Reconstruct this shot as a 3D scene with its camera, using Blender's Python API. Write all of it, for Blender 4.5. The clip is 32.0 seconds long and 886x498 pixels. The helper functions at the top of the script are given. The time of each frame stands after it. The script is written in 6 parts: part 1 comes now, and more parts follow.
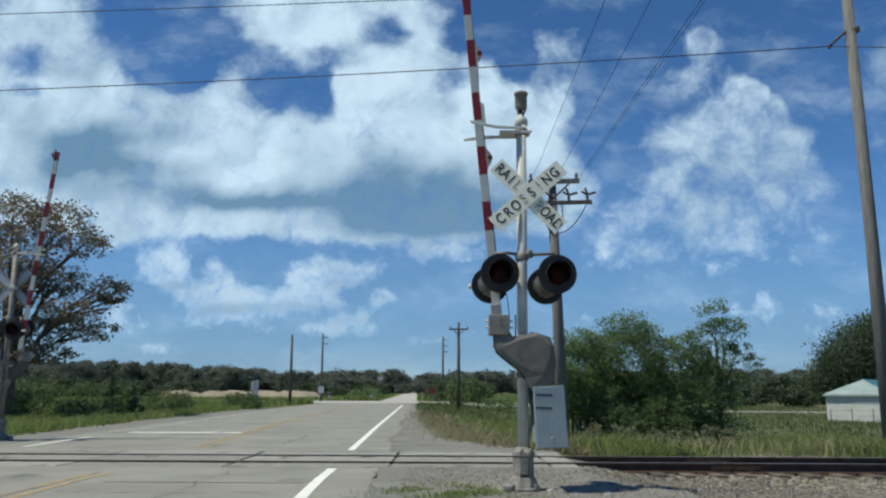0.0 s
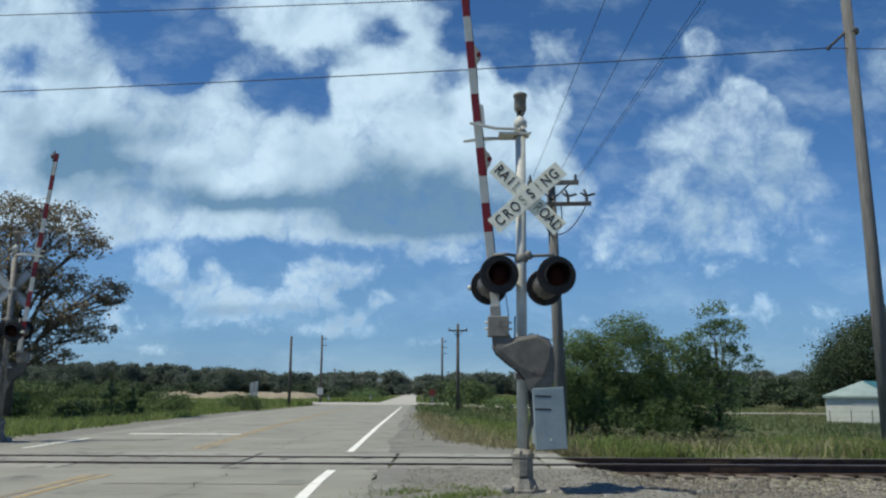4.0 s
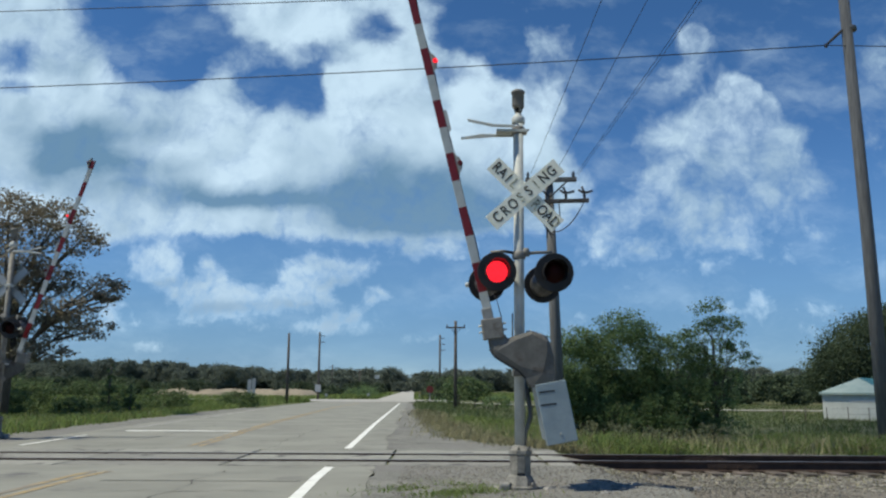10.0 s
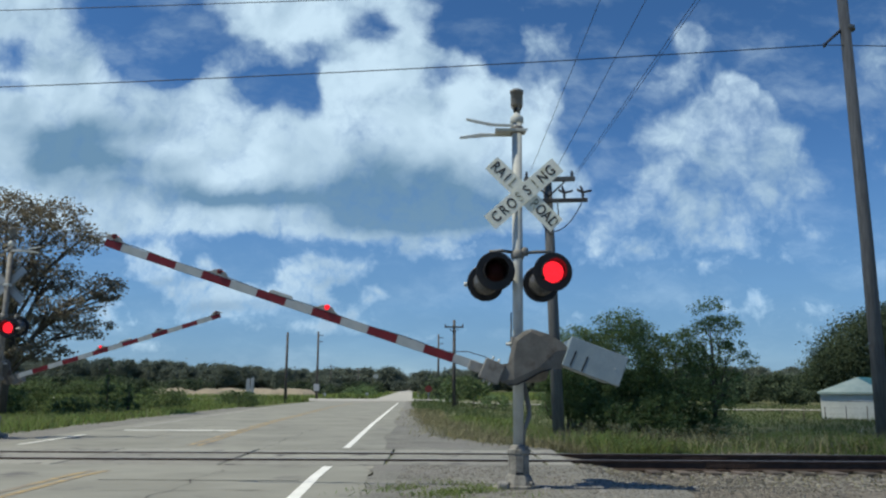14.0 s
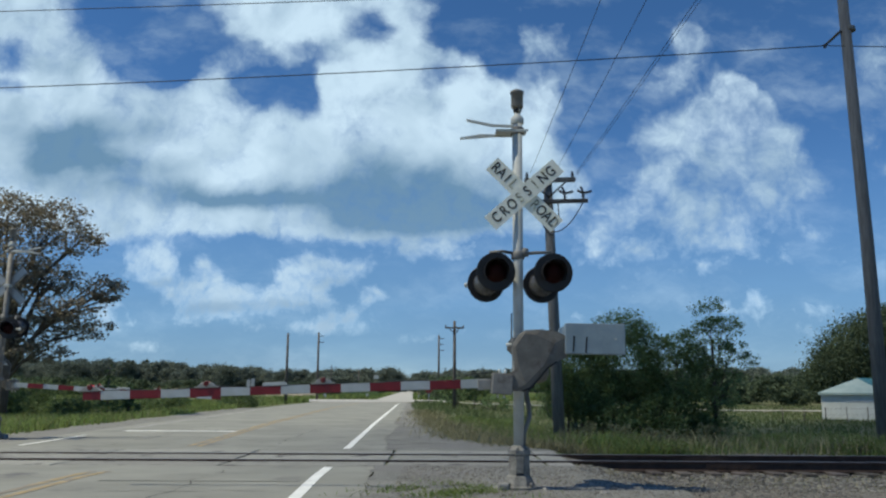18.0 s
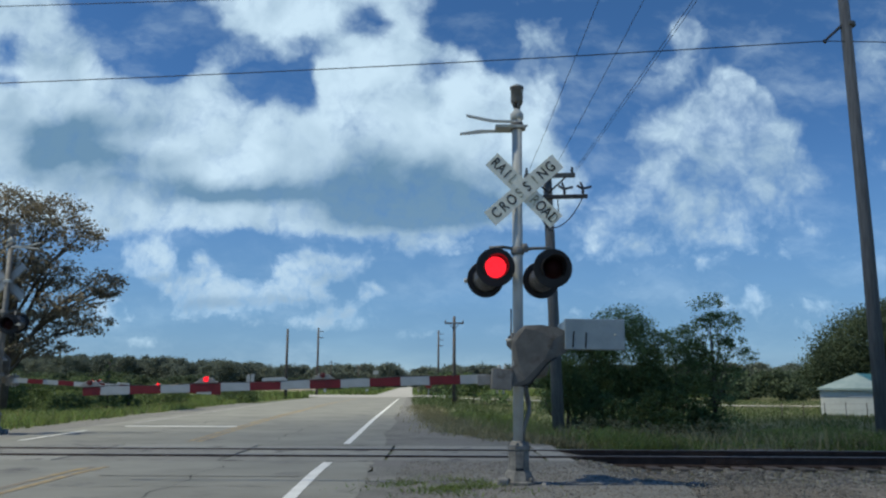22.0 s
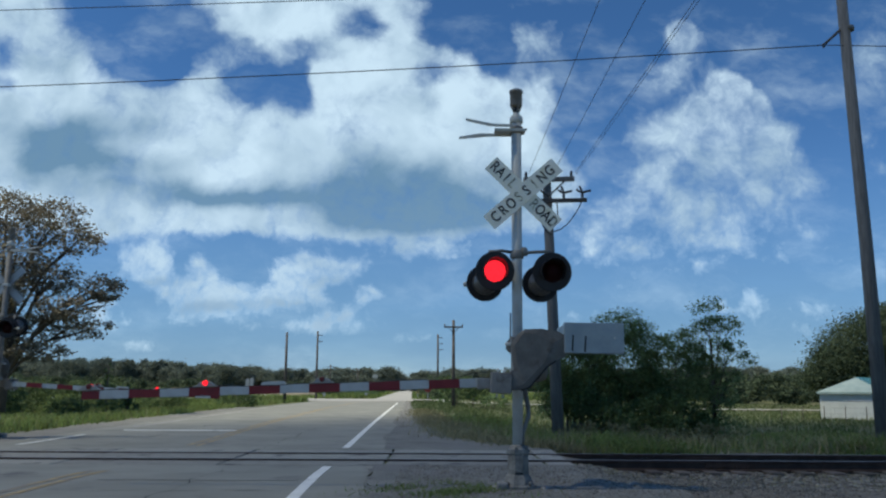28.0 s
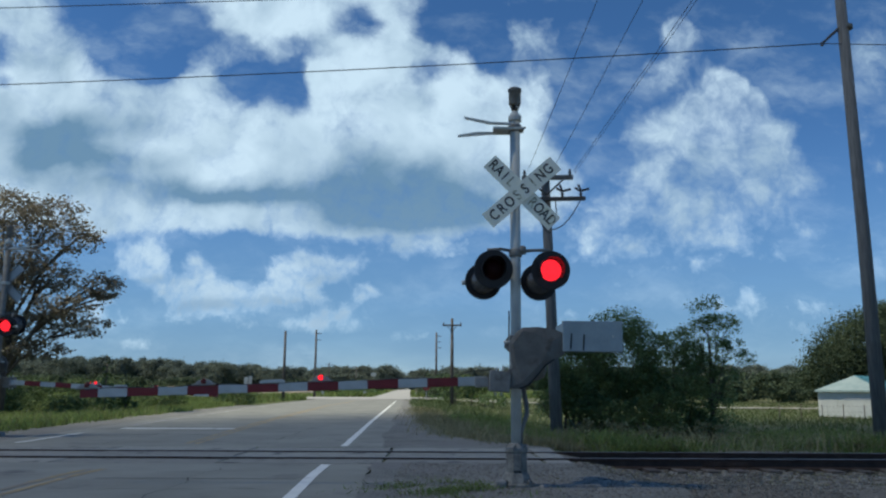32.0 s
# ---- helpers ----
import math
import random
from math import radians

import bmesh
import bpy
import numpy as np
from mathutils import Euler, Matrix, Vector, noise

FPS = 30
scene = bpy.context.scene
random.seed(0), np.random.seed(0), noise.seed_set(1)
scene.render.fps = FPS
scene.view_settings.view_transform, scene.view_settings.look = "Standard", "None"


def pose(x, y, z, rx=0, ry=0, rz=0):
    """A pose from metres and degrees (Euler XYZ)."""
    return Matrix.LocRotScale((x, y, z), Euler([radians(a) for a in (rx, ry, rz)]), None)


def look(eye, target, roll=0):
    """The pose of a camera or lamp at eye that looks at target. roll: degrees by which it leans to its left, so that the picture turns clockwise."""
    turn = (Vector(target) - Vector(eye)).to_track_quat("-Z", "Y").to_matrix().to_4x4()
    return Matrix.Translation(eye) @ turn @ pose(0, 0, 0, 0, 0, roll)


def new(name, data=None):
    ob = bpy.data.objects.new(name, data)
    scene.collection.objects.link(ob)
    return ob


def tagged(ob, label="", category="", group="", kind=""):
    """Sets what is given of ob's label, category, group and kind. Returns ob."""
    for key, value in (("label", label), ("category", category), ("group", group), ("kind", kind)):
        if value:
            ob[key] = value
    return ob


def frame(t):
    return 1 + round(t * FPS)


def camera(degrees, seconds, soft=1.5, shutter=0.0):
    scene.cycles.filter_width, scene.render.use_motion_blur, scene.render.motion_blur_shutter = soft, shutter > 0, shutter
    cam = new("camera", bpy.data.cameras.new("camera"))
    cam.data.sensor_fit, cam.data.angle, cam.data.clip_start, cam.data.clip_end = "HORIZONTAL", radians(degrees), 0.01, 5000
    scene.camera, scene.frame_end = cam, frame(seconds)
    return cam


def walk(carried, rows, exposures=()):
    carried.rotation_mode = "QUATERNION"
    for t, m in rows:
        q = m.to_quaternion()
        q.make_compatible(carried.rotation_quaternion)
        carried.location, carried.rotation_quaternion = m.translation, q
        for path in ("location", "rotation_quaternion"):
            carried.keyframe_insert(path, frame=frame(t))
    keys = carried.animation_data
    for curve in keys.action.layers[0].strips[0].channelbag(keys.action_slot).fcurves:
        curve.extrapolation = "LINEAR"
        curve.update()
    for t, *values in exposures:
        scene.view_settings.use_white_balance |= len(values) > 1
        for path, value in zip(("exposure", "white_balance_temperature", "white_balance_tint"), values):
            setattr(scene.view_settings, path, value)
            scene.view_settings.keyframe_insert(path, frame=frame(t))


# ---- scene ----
# The camera stands in a car before a level crossing: x runs along the rails, y down the road, z = 0 at the rail tops.
cam = camera(57.14, 32.0, soft=2.3)
EYE = (0.0, 0.0, 1.2)


def aim(right, up):
    """Turned right of and tilted above the mean line of sight, in degrees."""
    a, b = radians(right), radians(9.9 + up)
    return look(EYE, (math.sin(a) * math.cos(b), math.cos(a) * math.cos(b), EYE[2] + math.sin(b)), 0.3)


walk(cam, [(t, aim(r, u)) for t, r, u in [(0.0, -0.199, 0.159), (0.5, -0.167, 0.143), (1.0, -0.159, 0.135), (1.5, -0.151, 0.243), (2.0, -0.151, 0.259), (2.5, -0.139, 0.167), (3.0, -0.147, 0.207), (3.5, -0.147, 0.259), (5.5, -0.139, 0.167), (6.0, -0.084, 0.092), (6.5, -0.084, 0.119), (7.0, -0.076, 0.06), (7.5, -0.076, 0.143), (8.0, -0.036, 0.099), (8.5, -0.036, 0.04), (9.0, 0.0, 0.0), (9.5, 0.008, 0.024), (10.0, 0.016, 0.048), (10.5, 0.044, 0.0), (11.0, 0.044, 0.008), (11.5, 0.036, 0.044), (12.0, 0.052, 0.016), (12.5, 0.052, 0.008), (13.0, 0.06, 0.016), (13.5, 0.099, 0.016), (14.0, 0.115, 0.008), (14.5, 0.115, 0.008), (16.5, 0.103, -0.088), (17.0, 0.115, -0.028), (17.5, 0.115, 0.0), (18.0, 0.088, 0.06), (18.5, 0.06, 0.016), (19.0, 0.06, 0.044), (19.5, 0.052, 0.06), (20.0, 0.06, 0.016), (20.5, 0.095, 0.0), (21.0, 0.06, -0.008), (21.5, 0.052, -0.167), (22.0, 0.115, -0.255), (22.5, 0.115, -0.263), (23.0, 0.115, -0.183), (23.5, 0.103, -0.167), (24.0, 0.115, -0.06), (24.5, 0.103, -0.028), (25.0, 0.115, -0.06), (25.5, 0.159, -0.06), (27.5, 0.159, 0.088), (28.0, 0.159, 0.008), (28.5, 0.131, -0.052), (29.0, 0.167, -0.052), (29.5, 0.159, -0.036), (30.0, 0.211, -0.072), (30.5, 0.219, -0.024), (31.0, 0.235, -0.111), (31.5, 0.251, -0.044), (32.0, 0.263, -0.111)]], [(0.0, 0.0), (32.0, 0.0)])

# ---- world and sun ----
SUN_TO = Vector((-0.5, -0.14, 0.855)).normalized()
sun_az = math.atan2(SUN_TO.x, SUN_TO.y)
sun_el = math.asin(SUN_TO.z)
world = bpy.data.worlds.new("sky")
world.use_nodes = True
scene.world = world
wn = world.node_tree
wbg = wn.nodes["Background"]
sky = wn.nodes.new("ShaderNodeTexSky")
sky.sky_type = "NISHITA"
sky.sun_disc = False
sky.sun_elevation = sun_el
sky.sun_rotation = sun_az
sky.altitude = 3000
sky.air_density = 1.0
sky.dust_density = 0.1
sky.ozone_density = 3.5
sky_sat = wn.nodes.new("ShaderNodeHueSaturation")
sky_sat.inputs["Saturation"].default_value = 1.2
sky_sat.inputs["Hue"].default_value = 0.5
wn.links.new(sky.outputs[0], sky_sat.inputs["Color"])
wn.links.new(sky_sat.outputs[0], wbg.inputs[0])
wbg.inputs[1].default_value = 0.115
sun_data = bpy.data.lights.new("sun", "SUN")
sun_data.energy = 4.3
sun_data.angle = radians(0.6)
sun_data.color = (1.0, 0.95, 0.79)
sun = new("sun", sun_data)
sun.matrix_world = look((0, 0, 50), Vector((0, 0, 50)) - SUN_TO)


# ---- materials ----
class Nodes:
    """Small helper to write node trees."""

    def __init__(self, tree):
        self.tree = tree

    def add(self, kind, props=None, **ins):
        n = self.tree.nodes.new(kind)
        for k, v in (props or {}).items():
            if k == "operation":
                n.operation = v
            elif k == "use_clamp":
                n.use_clamp = v
            elif k == "interpolation_type":
                n.interpolation_type = v
            elif k == "feature":
                n.feature = v
            elif k == "data_type":
                n.data_type = v
        for k, v in ins.items():
            key = int(k[1:]) if k[0] == "_" and k[1:].isdigit() else k.replace("_", " ")
            sock = n.inputs[key]
            if isinstance(v, bpy.types.NodeSocket):
                self.tree.links.new(v, sock)
            else:
                sock.default_value = v
        return n

    def math(self, op, a, b=0.0, c=0.0, clamp=False):
        return self.add("ShaderNodeMath", {"operation": op, "use_clamp": clamp}, _0=a, _1=b, _2=c).outputs[0]

    def step(self, v, lo, hi, a=0.0, b=1.0):
        return self.add("ShaderNodeMapRange", {"interpolation_type": "SMOOTHSTEP"}, _0=v, _1=lo, _2=hi, _3=a, _4=b).outputs[0]

    def mix(self, fac, a, b):
        n = self.add("ShaderNodeMix", {"data_type": "RGBA"}, _0=fac)
        for i, v in ((6, a), (7, b)):
            if isinstance(v, bpy.types.NodeSocket):
                self.tree.links.new(v, n.inputs[i])
            else:
                n.inputs[i].default_value = (*v, 1)
        return n.outputs[2]

    def noise(self, coord, scale, detail=4.0, rough=0.55, dist=0.0):
        return self.add("ShaderNodeTexNoise", None, Vector=coord, Scale=scale, Detail=detail, Roughness=rough, Distortion=dist).outputs[0]


MATS = {}


def surface(name, dark, light, scale=8.0, rough=0.7, metal=0.0, bump=0.2, grain=60.0, stain=None, stain_scale=1.2, stain_at=(0.52, 0.66),
            per_piece=0.0, island=False, trans=0.0, spec=0.4, stretch=(1, 1, 1), bump_size=0.01, fw=0.35):
    """A surface with variation at two scales, optional stains and a fine relief."""
    if name in MATS:
        return MATS[name]
    m = bpy.data.materials.new(name)
    m.use_nodes = True
    t = m.node_tree
    nd = Nodes(t)
    bsdf = t.nodes["Principled BSDF"]
    co = nd.add("ShaderNodeTexCoord").outputs["Object"]
    co = nd.add("ShaderNodeMapping", None, Vector=co, Scale=stretch).outputs[0]
    big = nd.noise(co, scale, 5.0, 0.6)
    fine = nd.noise(co, grain, 3.0, 0.6)
    both = nd.math("ADD", nd.math("MULTIPLY", big, 1.0 - fw), nd.math("MULTIPLY", fine, fw))
    col = nd.mix(nd.step(both, 0.32, 0.68), dark, light)
    if stain:
        col = nd.mix(nd.step(nd.noise(co, stain_scale, 6.0, 0.65), *stain_at), col, stain)
    if per_piece:
        src = nd.add("ShaderNodeNewGeometry").outputs["Random Per Island"] if island else nd.add("ShaderNodeObjectInfo").outputs["Random"]
        hsv = nd.add("ShaderNodeHueSaturation", None, Value=nd.step(src, 0.0, 1.0, 1.0 - per_piece, 1.0 + per_piece),
                     Hue=nd.step(nd.math("FRACT", nd.math("MULTIPLY", src, 7.13)), 0.0, 1.0, 0.5 - per_piece * 0.05, 0.5 + per_piece * 0.05), Color=col)
        col = hsv.outputs[0]
    t.links.new(col, bsdf.inputs["Base Color"])
    bsdf.inputs["Metallic"].default_value = metal
    bsdf.inputs["Specular IOR Level"].default_value = spec
    t.links.new(nd.step(fine, 0.2, 0.8, max(0.05, rough - 0.12), min(1.0, rough + 0.12)), bsdf.inputs["Roughness"])
    if bump:
        b = nd.add("ShaderNodeBump", None, Strength=bump, Distance=bump_size, Height=both)
        t.links.new(b.outputs[0], bsdf.inputs["Normal"])
    if trans:
        out = t.nodes["Material Output"]
        tl = nd.add("ShaderNodeBsdfTranslucent", None, Color=col)
        mx = nd.add("ShaderNodeMixShader", None, _0=trans, _1=bsdf.outputs[0], _2=tl.outputs[0])
        t.links.new(mx.outputs[0], out.inputs[0])
    MATS[name] = m
    return m


def glow(name, color, strength):
    m = bpy.data.materials.new(name)
    m.use_nodes = True
    t = m.node_tree
    nd = Nodes(t)
    co = nd.add("ShaderNodeTexCoord").outputs["Object"]
    cell = nd.add("ShaderNodeTexVoronoi", None, Vector=co, Scale=38.0).outputs[0]
    e = nd.add("ShaderNodeEmission", None, Color=(*color, 1), Strength=nd.step(cell, 0.0, 0.8, strength * 1.25, strength * 0.8))
    t.links.new(e.outputs[0], t.nodes["Material Output"].inputs[0])
    return m


ASPHALT = surface("asphalt", (0.2, 0.198, 0.165), (0.3, 0.297, 0.25), 0.5, 0.8, bump=0.35, grain=90, stain=(0.12, 0.115, 0.11), stain_scale=0.7, stain_at=(0.55, 0.75), bump_size=0.006)
FAR_CONCRETE = surface("pale_concrete", (0.34, 0.33, 0.29), (0.46, 0.445, 0.4), 0.3, 0.85, grain=20)
PANEL = surface("crossing_panel", (0.22, 0.217, 0.187), (0.34, 0.335, 0.29), 1.5, 0.85, bump=0.4, grain=70, stain=(0.09, 0.085, 0.08), stain_scale=1.5, per_piece=0.12)
GAP = surface("flangeway_rubber", (0.02, 0.02, 0.02), (0.045, 0.042, 0.04), 5, 0.9)
WHITE_LINE = surface("white_road_paint", (0.72, 0.72, 0.66), (0.86, 0.86, 0.8), 3, 0.7, grain=50, stain=(0.4, 0.39, 0.37), stain_scale=2.5, stain_at=(0.58, 0.72))
YELLOW_LINE = surface("yellow_road_paint", (0.33, 0.24, 0.11), (0.46, 0.34, 0.16), 3, 0.75, grain=50, stain=(0.25, 0.22, 0.17), stain_scale=2.0, stain_at=(0.42, 0.6))
FADED_LINE = surface("faded_white_paint", (0.3, 0.295, 0.28), (0.45, 0.44, 0.42), 3, 0.75, grain=50, stain=(0.24, 0.23, 0.21), stain_scale=1.2, stain_at=(0.45, 0.62))
GRAVEL = surface("gravel_shoulder", (0.1, 0.1, 0.086), (0.29, 0.285, 0.25), 1.2, 0.95, bump=1.0, grain=28, fw=0.62, stain=(0.2, 0.193, 0.175), stain_scale=0.5, stain_at=(0.46, 0.62), bump_size=0.03)
SOIL = surface("grassy_soil", (0.075, 0.092, 0.034), (0.14, 0.145, 0.065), 0.25, 0.95, bump=0.7, grain=6, stain=(0.17, 0.14, 0.08), stain_scale=0.15, stain_at=(0.55, 0.7), bump_size=0.08)
BALLAST = surface("ballast_bed", (0.085, 0.076, 0.062), (0.27, 0.24, 0.19), 1.0, 0.95, bump=1.0, grain=22, fw=0.6, bump_size=0.04)
STONE = surface("ballast_stone", (0.13, 0.122, 0.1), (0.29, 0.27, 0.225), 6, 0.9, bump=0.3, per_piece=0.42, island=True)
ROCK = surface("pale_rock", (0.2, 0.195, 0.18), (0.34, 0.33, 0.305), 8, 0.9, bump=0.6, grain=40, per_piece=0.2)
RAIL = surface("rusty_rail", (0.04, 0.027, 0.021), (0.085, 0.056, 0.043), 3, 0.75, metal=0.3, bump=0.3)
RAIL_TOP = surface("worn_rail_head", (0.28, 0.25, 0.23), (0.42, 0.39, 0.36), 3, 0.4, metal=0.8, bump=0.1)
TIE = surface("weathered_tie", (0.06, 0.05, 0.04), (0.17, 0.145, 0.12), 3, 0.9, bump=0.6, grain=40, per_piece=0.25)
GALV = surface("galvanised_paint", (0.43, 0.445, 0.415), (0.57, 0.585, 0.55), 5, 0.68, metal=0.05, bump=0.1, stain=(0.36, 0.34, 0.31), stain_scale=3, stain_at=(0.6, 0.75))
GALV_DARK = surface("dull_grey_steel", (0.15, 0.146, 0.132), (0.26, 0.252, 0.228), 4, 0.65, metal=0.2, bump=0.15, stain=(0.11, 0.095, 0.08), stain_scale=5, stain_at=(0.5, 0.72))
BOX_STEEL = surface("bluish_grey_steel", (0.23, 0.29, 0.315), (0.31, 0.37, 0.395), 4, 0.45, metal=0.3, bump=0.05, stain=(0.3, 0.31, 0.33), stain_scale=2.5, stain_at=(0.6, 0.8))
BLACK = surface("black_enamel", (0.008, 0.008, 0.009), (0.02, 0.02, 0.022), 5, 0.5, bump=0.05)
HOUSING = surface("dark_glossy_enamel", (0.06, 0.058, 0.055), (0.11, 0.107, 0.1), 6, 0.28, bump=0.05, spec=0.7)
DULL_GREEN = surface("dull_green_sheet", (0.1, 0.115, 0.095), (0.16, 0.175, 0.15), 2, 0.8)
# the hip end's lit tone is put into this colour; the fascia shares it
HIP_ROOF_LIT = surface("lit_teal_roof_sheet", (0.24, 0.32, 0.3), (0.33, 0.41, 0.385), 1.5, 0.55, bump=0.05)
BASE_METAL = surface("mottled_base_paint", (0.11, 0.106, 0.094), (0.3, 0.29, 0.255), 7, 0.8, bump=0.4, stain=(0.1, 0.09, 0.08), stain_scale=5)
WHITE_SHEET = surface("white_reflective_sheet", (0.78, 0.79, 0.68), (0.87, 0.87, 0.75), 3, 0.55, bump=0.05, stain=(0.7, 0.7, 0.52), stain_scale=4, stain_at=(0.55, 0.75))
ARM_WHITE = surface("arm_white_sheet", (0.35, 0.38, 0.375), (0.46, 0.49, 0.485), 4, 0.4, bump=0.05)
ARM_RED = surface("arm_red_sheet", (0.13, 0.009, 0.013), (0.2, 0.014, 0.02), 4, 0.4, bump=0.05)
LETTER = surface("black_lettering", (0.012, 0.012, 0.012), (0.05, 0.05, 0.045), 9, 0.7, bump=0, stain=(0.42, 0.42, 0.35), stain_scale=5, stain_at=(0.6, 0.72))
LETTER_FADED = surface("faded_lettering", (0.14, 0.14, 0.1), (0.32, 0.31, 0.22), 9, 0.7, bump=0, stain=(0.68, 0.68, 0.52), stain_scale=14, stain_at=(0.45, 0.62))
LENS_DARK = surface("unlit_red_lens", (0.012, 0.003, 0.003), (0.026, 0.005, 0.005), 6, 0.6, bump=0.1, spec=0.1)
LENS_ARM = surface("unlit_arm_lens", (0.09, 0.008, 0.01), (0.15, 0.015, 0.015), 6, 0.4, bump=0.1)
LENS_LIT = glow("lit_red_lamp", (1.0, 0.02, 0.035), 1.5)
CABLE = surface("black_cable", (0.02, 0.02, 0.022), (0.05, 0.05, 0.055), 9, 0.7, bump=0)
POLE = surface("weathered_pole_wood", (0.1, 0.1, 0.097), (0.2, 0.198, 0.187), 3, 0.9, bump=0.5, grain=30, stretch=(6, 6, 0.5))
POLE_FAR = surface("far_pole_wood", (0.06, 0.055, 0.05), (0.12, 0.11, 0.1), 3, 0.9)
INSULATOR = surface("dark_porcelain", (0.05, 0.05, 0.055), (0.1, 0.1, 0.11), 5, 0.3)
LEAF = surface("mid_green_leaf", (0.115, 0.18, 0.078), (0.2, 0.28, 0.125), 0.6, 0.6, bump=0, grain=8, per_piece=0.3, island=True, trans=0.6, spec=0.2)
LEAF_OLIVE = surface("olive_leaf", (0.17, 0.152, 0.115), (0.27, 0.237, 0.17), 0.6, 0.6, bump=0, grain=8, per_piece=0.3, island=True, trans=0.4, spec=0.25)
LEAF_DARK = surface("dark_leaf", (0.085, 0.13, 0.055), (0.15, 0.205, 0.085), 0.5, 0.65, bump=0, grain=5, per_piece=0.3, island=True, trans=0.35, spec=0.2)
LEAF_PALE = surface("pale_brush_leaf", (0.17, 0.195, 0.115), (0.28, 0.3, 0.185), 0.6, 0.7, bump=0, grain=8, per_piece=0.3, island=True, trans=0.5, spec=0.15)
LEAF_DEEP = surface("deep_green_leaf", (0.062, 0.088, 0.055), (0.105, 0.138, 0.078), 0.5, 0.7, bump=0, grain=5, per_piece=0.25, island=True, trans=0.35, spec=0.1)
# distance haze is put into this paler, bluer leaf colour
LEAF_FAR_HAZED = surface("hazed_far_wood_leaf", (0.12, 0.15, 0.125), (0.18, 0.21, 0.165), 0.03, 0.8, bump=0, grain=0.3, per_piece=0.12, island=True, trans=0.35, spec=0.1)
BARK = surface("grey_brown_bark", (0.06, 0.05, 0.042), (0.15, 0.13, 0.11), 5, 0.95, bump=0.7, grain=30, stretch=(4, 4, 0.6))
GRASS = surface("green_grass", (0.13, 0.19, 0.05), (0.24, 0.3, 0.1), 0.3, 0.75, bump=0, grain=3, per_piece=0.35, island=True, trans=0.45, spec=0.2, stain=(0.27, 0.24, 0.12), stain_scale=0.55, stain_at=(0.57, 0.72))
MECH_PALE = surface("worn_grey_plate", (0.115, 0.112, 0.1), (0.19, 0.185, 0.168), 5, 0.7, metal=0.2, bump=0.15, stain=(0.1, 0.085, 0.07), stain_scale=6, stain_at=(0.5, 0.72))
MECH_LIGHT = surface("dull_lamp_casting", (0.24, 0.24, 0.225), (0.34, 0.34, 0.32), 6, 0.6, metal=0.3, bump=0.1)
GRASS_DULL = surface("dull_meadow_grass", (0.08, 0.115, 0.045), (0.15, 0.185, 0.08), 0.2, 0.8, bump=0, grain=3, per_piece=0.3, island=True, trans=0.35, spec=0.15)
GRASS_DRY = surface("seeding_grass", (0.2, 0.19, 0.1), (0.34, 0.31, 0.18), 0.4, 0.8, bump=0, grain=3, per_piece=0.3, island=True, trans=0.2, spec=0.2)
SHED_WALL = surface("white_metal_siding", (0.45, 0.47, 0.43), (0.56, 0.58, 0.53), 1.5, 0.6, bump=0.05)
SHED_ROOF = surface("teal_metal_roof", (0.06, 0.2, 0.24), (0.1, 0.27, 0.31), 1.5, 0.45, bump=0.05)
DIRT = surface("tan_dirt_heap", (0.22, 0.19, 0.14), (0.31, 0.27, 0.2), 0.25, 0.95, bump=0.6, grain=3, bump_size=0.1)
SIGN_GREY = surface("bare_sign_back", (0.35, 0.37, 0.38), (0.45, 0.47, 0.48), 2, 0.5, metal=0.4, bump=0)
SIGN_RED = surface("red_sign_sheet", (0.14, 0.025, 0.022), (0.2, 0.04, 0.035), 4, 0.5, bump=0)
SIGN_GREEN = surface("pale_sign_sheet", (0.4, 0.43, 0.42), (0.5, 0.53, 0.52), 4, 0.5, bump=0)
CAR_BLUE = surface("dark_blue_car_paint", (0.015, 0.02, 0.06), (0.025, 0.03, 0.085), 1, 0.25, bump=0, spec=0.6)
CAR_GLASS = surface("dark_car_glass", (0.01, 0.012, 0.015), (0.02, 0.022, 0.025), 1, 0.1, bump=0, spec=0.6)
TYRE = surface("black_rubber", (0.01, 0.01, 0.01), (0.025, 0.025, 0.025), 6, 0.85)
RIM = surface("silver_rim", (0.4, 0.4, 0.41), (0.55, 0.55, 0.56), 6, 0.35, metal=0.7, bump=0)


# ---- mesh helpers ----
def part(name, bm, material, parent=None, label="", m=None):
    """Links a bmesh as one mesh object, under a thing or a part; m is its pose there."""
    me = bpy.data.meshes.new(name)
    bm.to_mesh(me)
    bm.free()
    for mat in material if isinstance(material, (list, tuple)) else (material,):
        me.materials.append(mat)
    ob = new(name, me)
    if parent is not None:
        ob.parent = parent
    if m is not None:
        ob.matrix_basis = m
    if label:
        ob["label"] = label
    return ob


def thing(name, label, category, m=None, group="", kind=""):
    ob = new(name)
    ob.empty_display_size = 0.1
    if m is not None:
        ob.matrix_basis = m
    return tagged(ob, label, category, group, kind)


def smooth(ob):
    for p in ob.data.polygons:
        p.use_smooth = True
    return ob


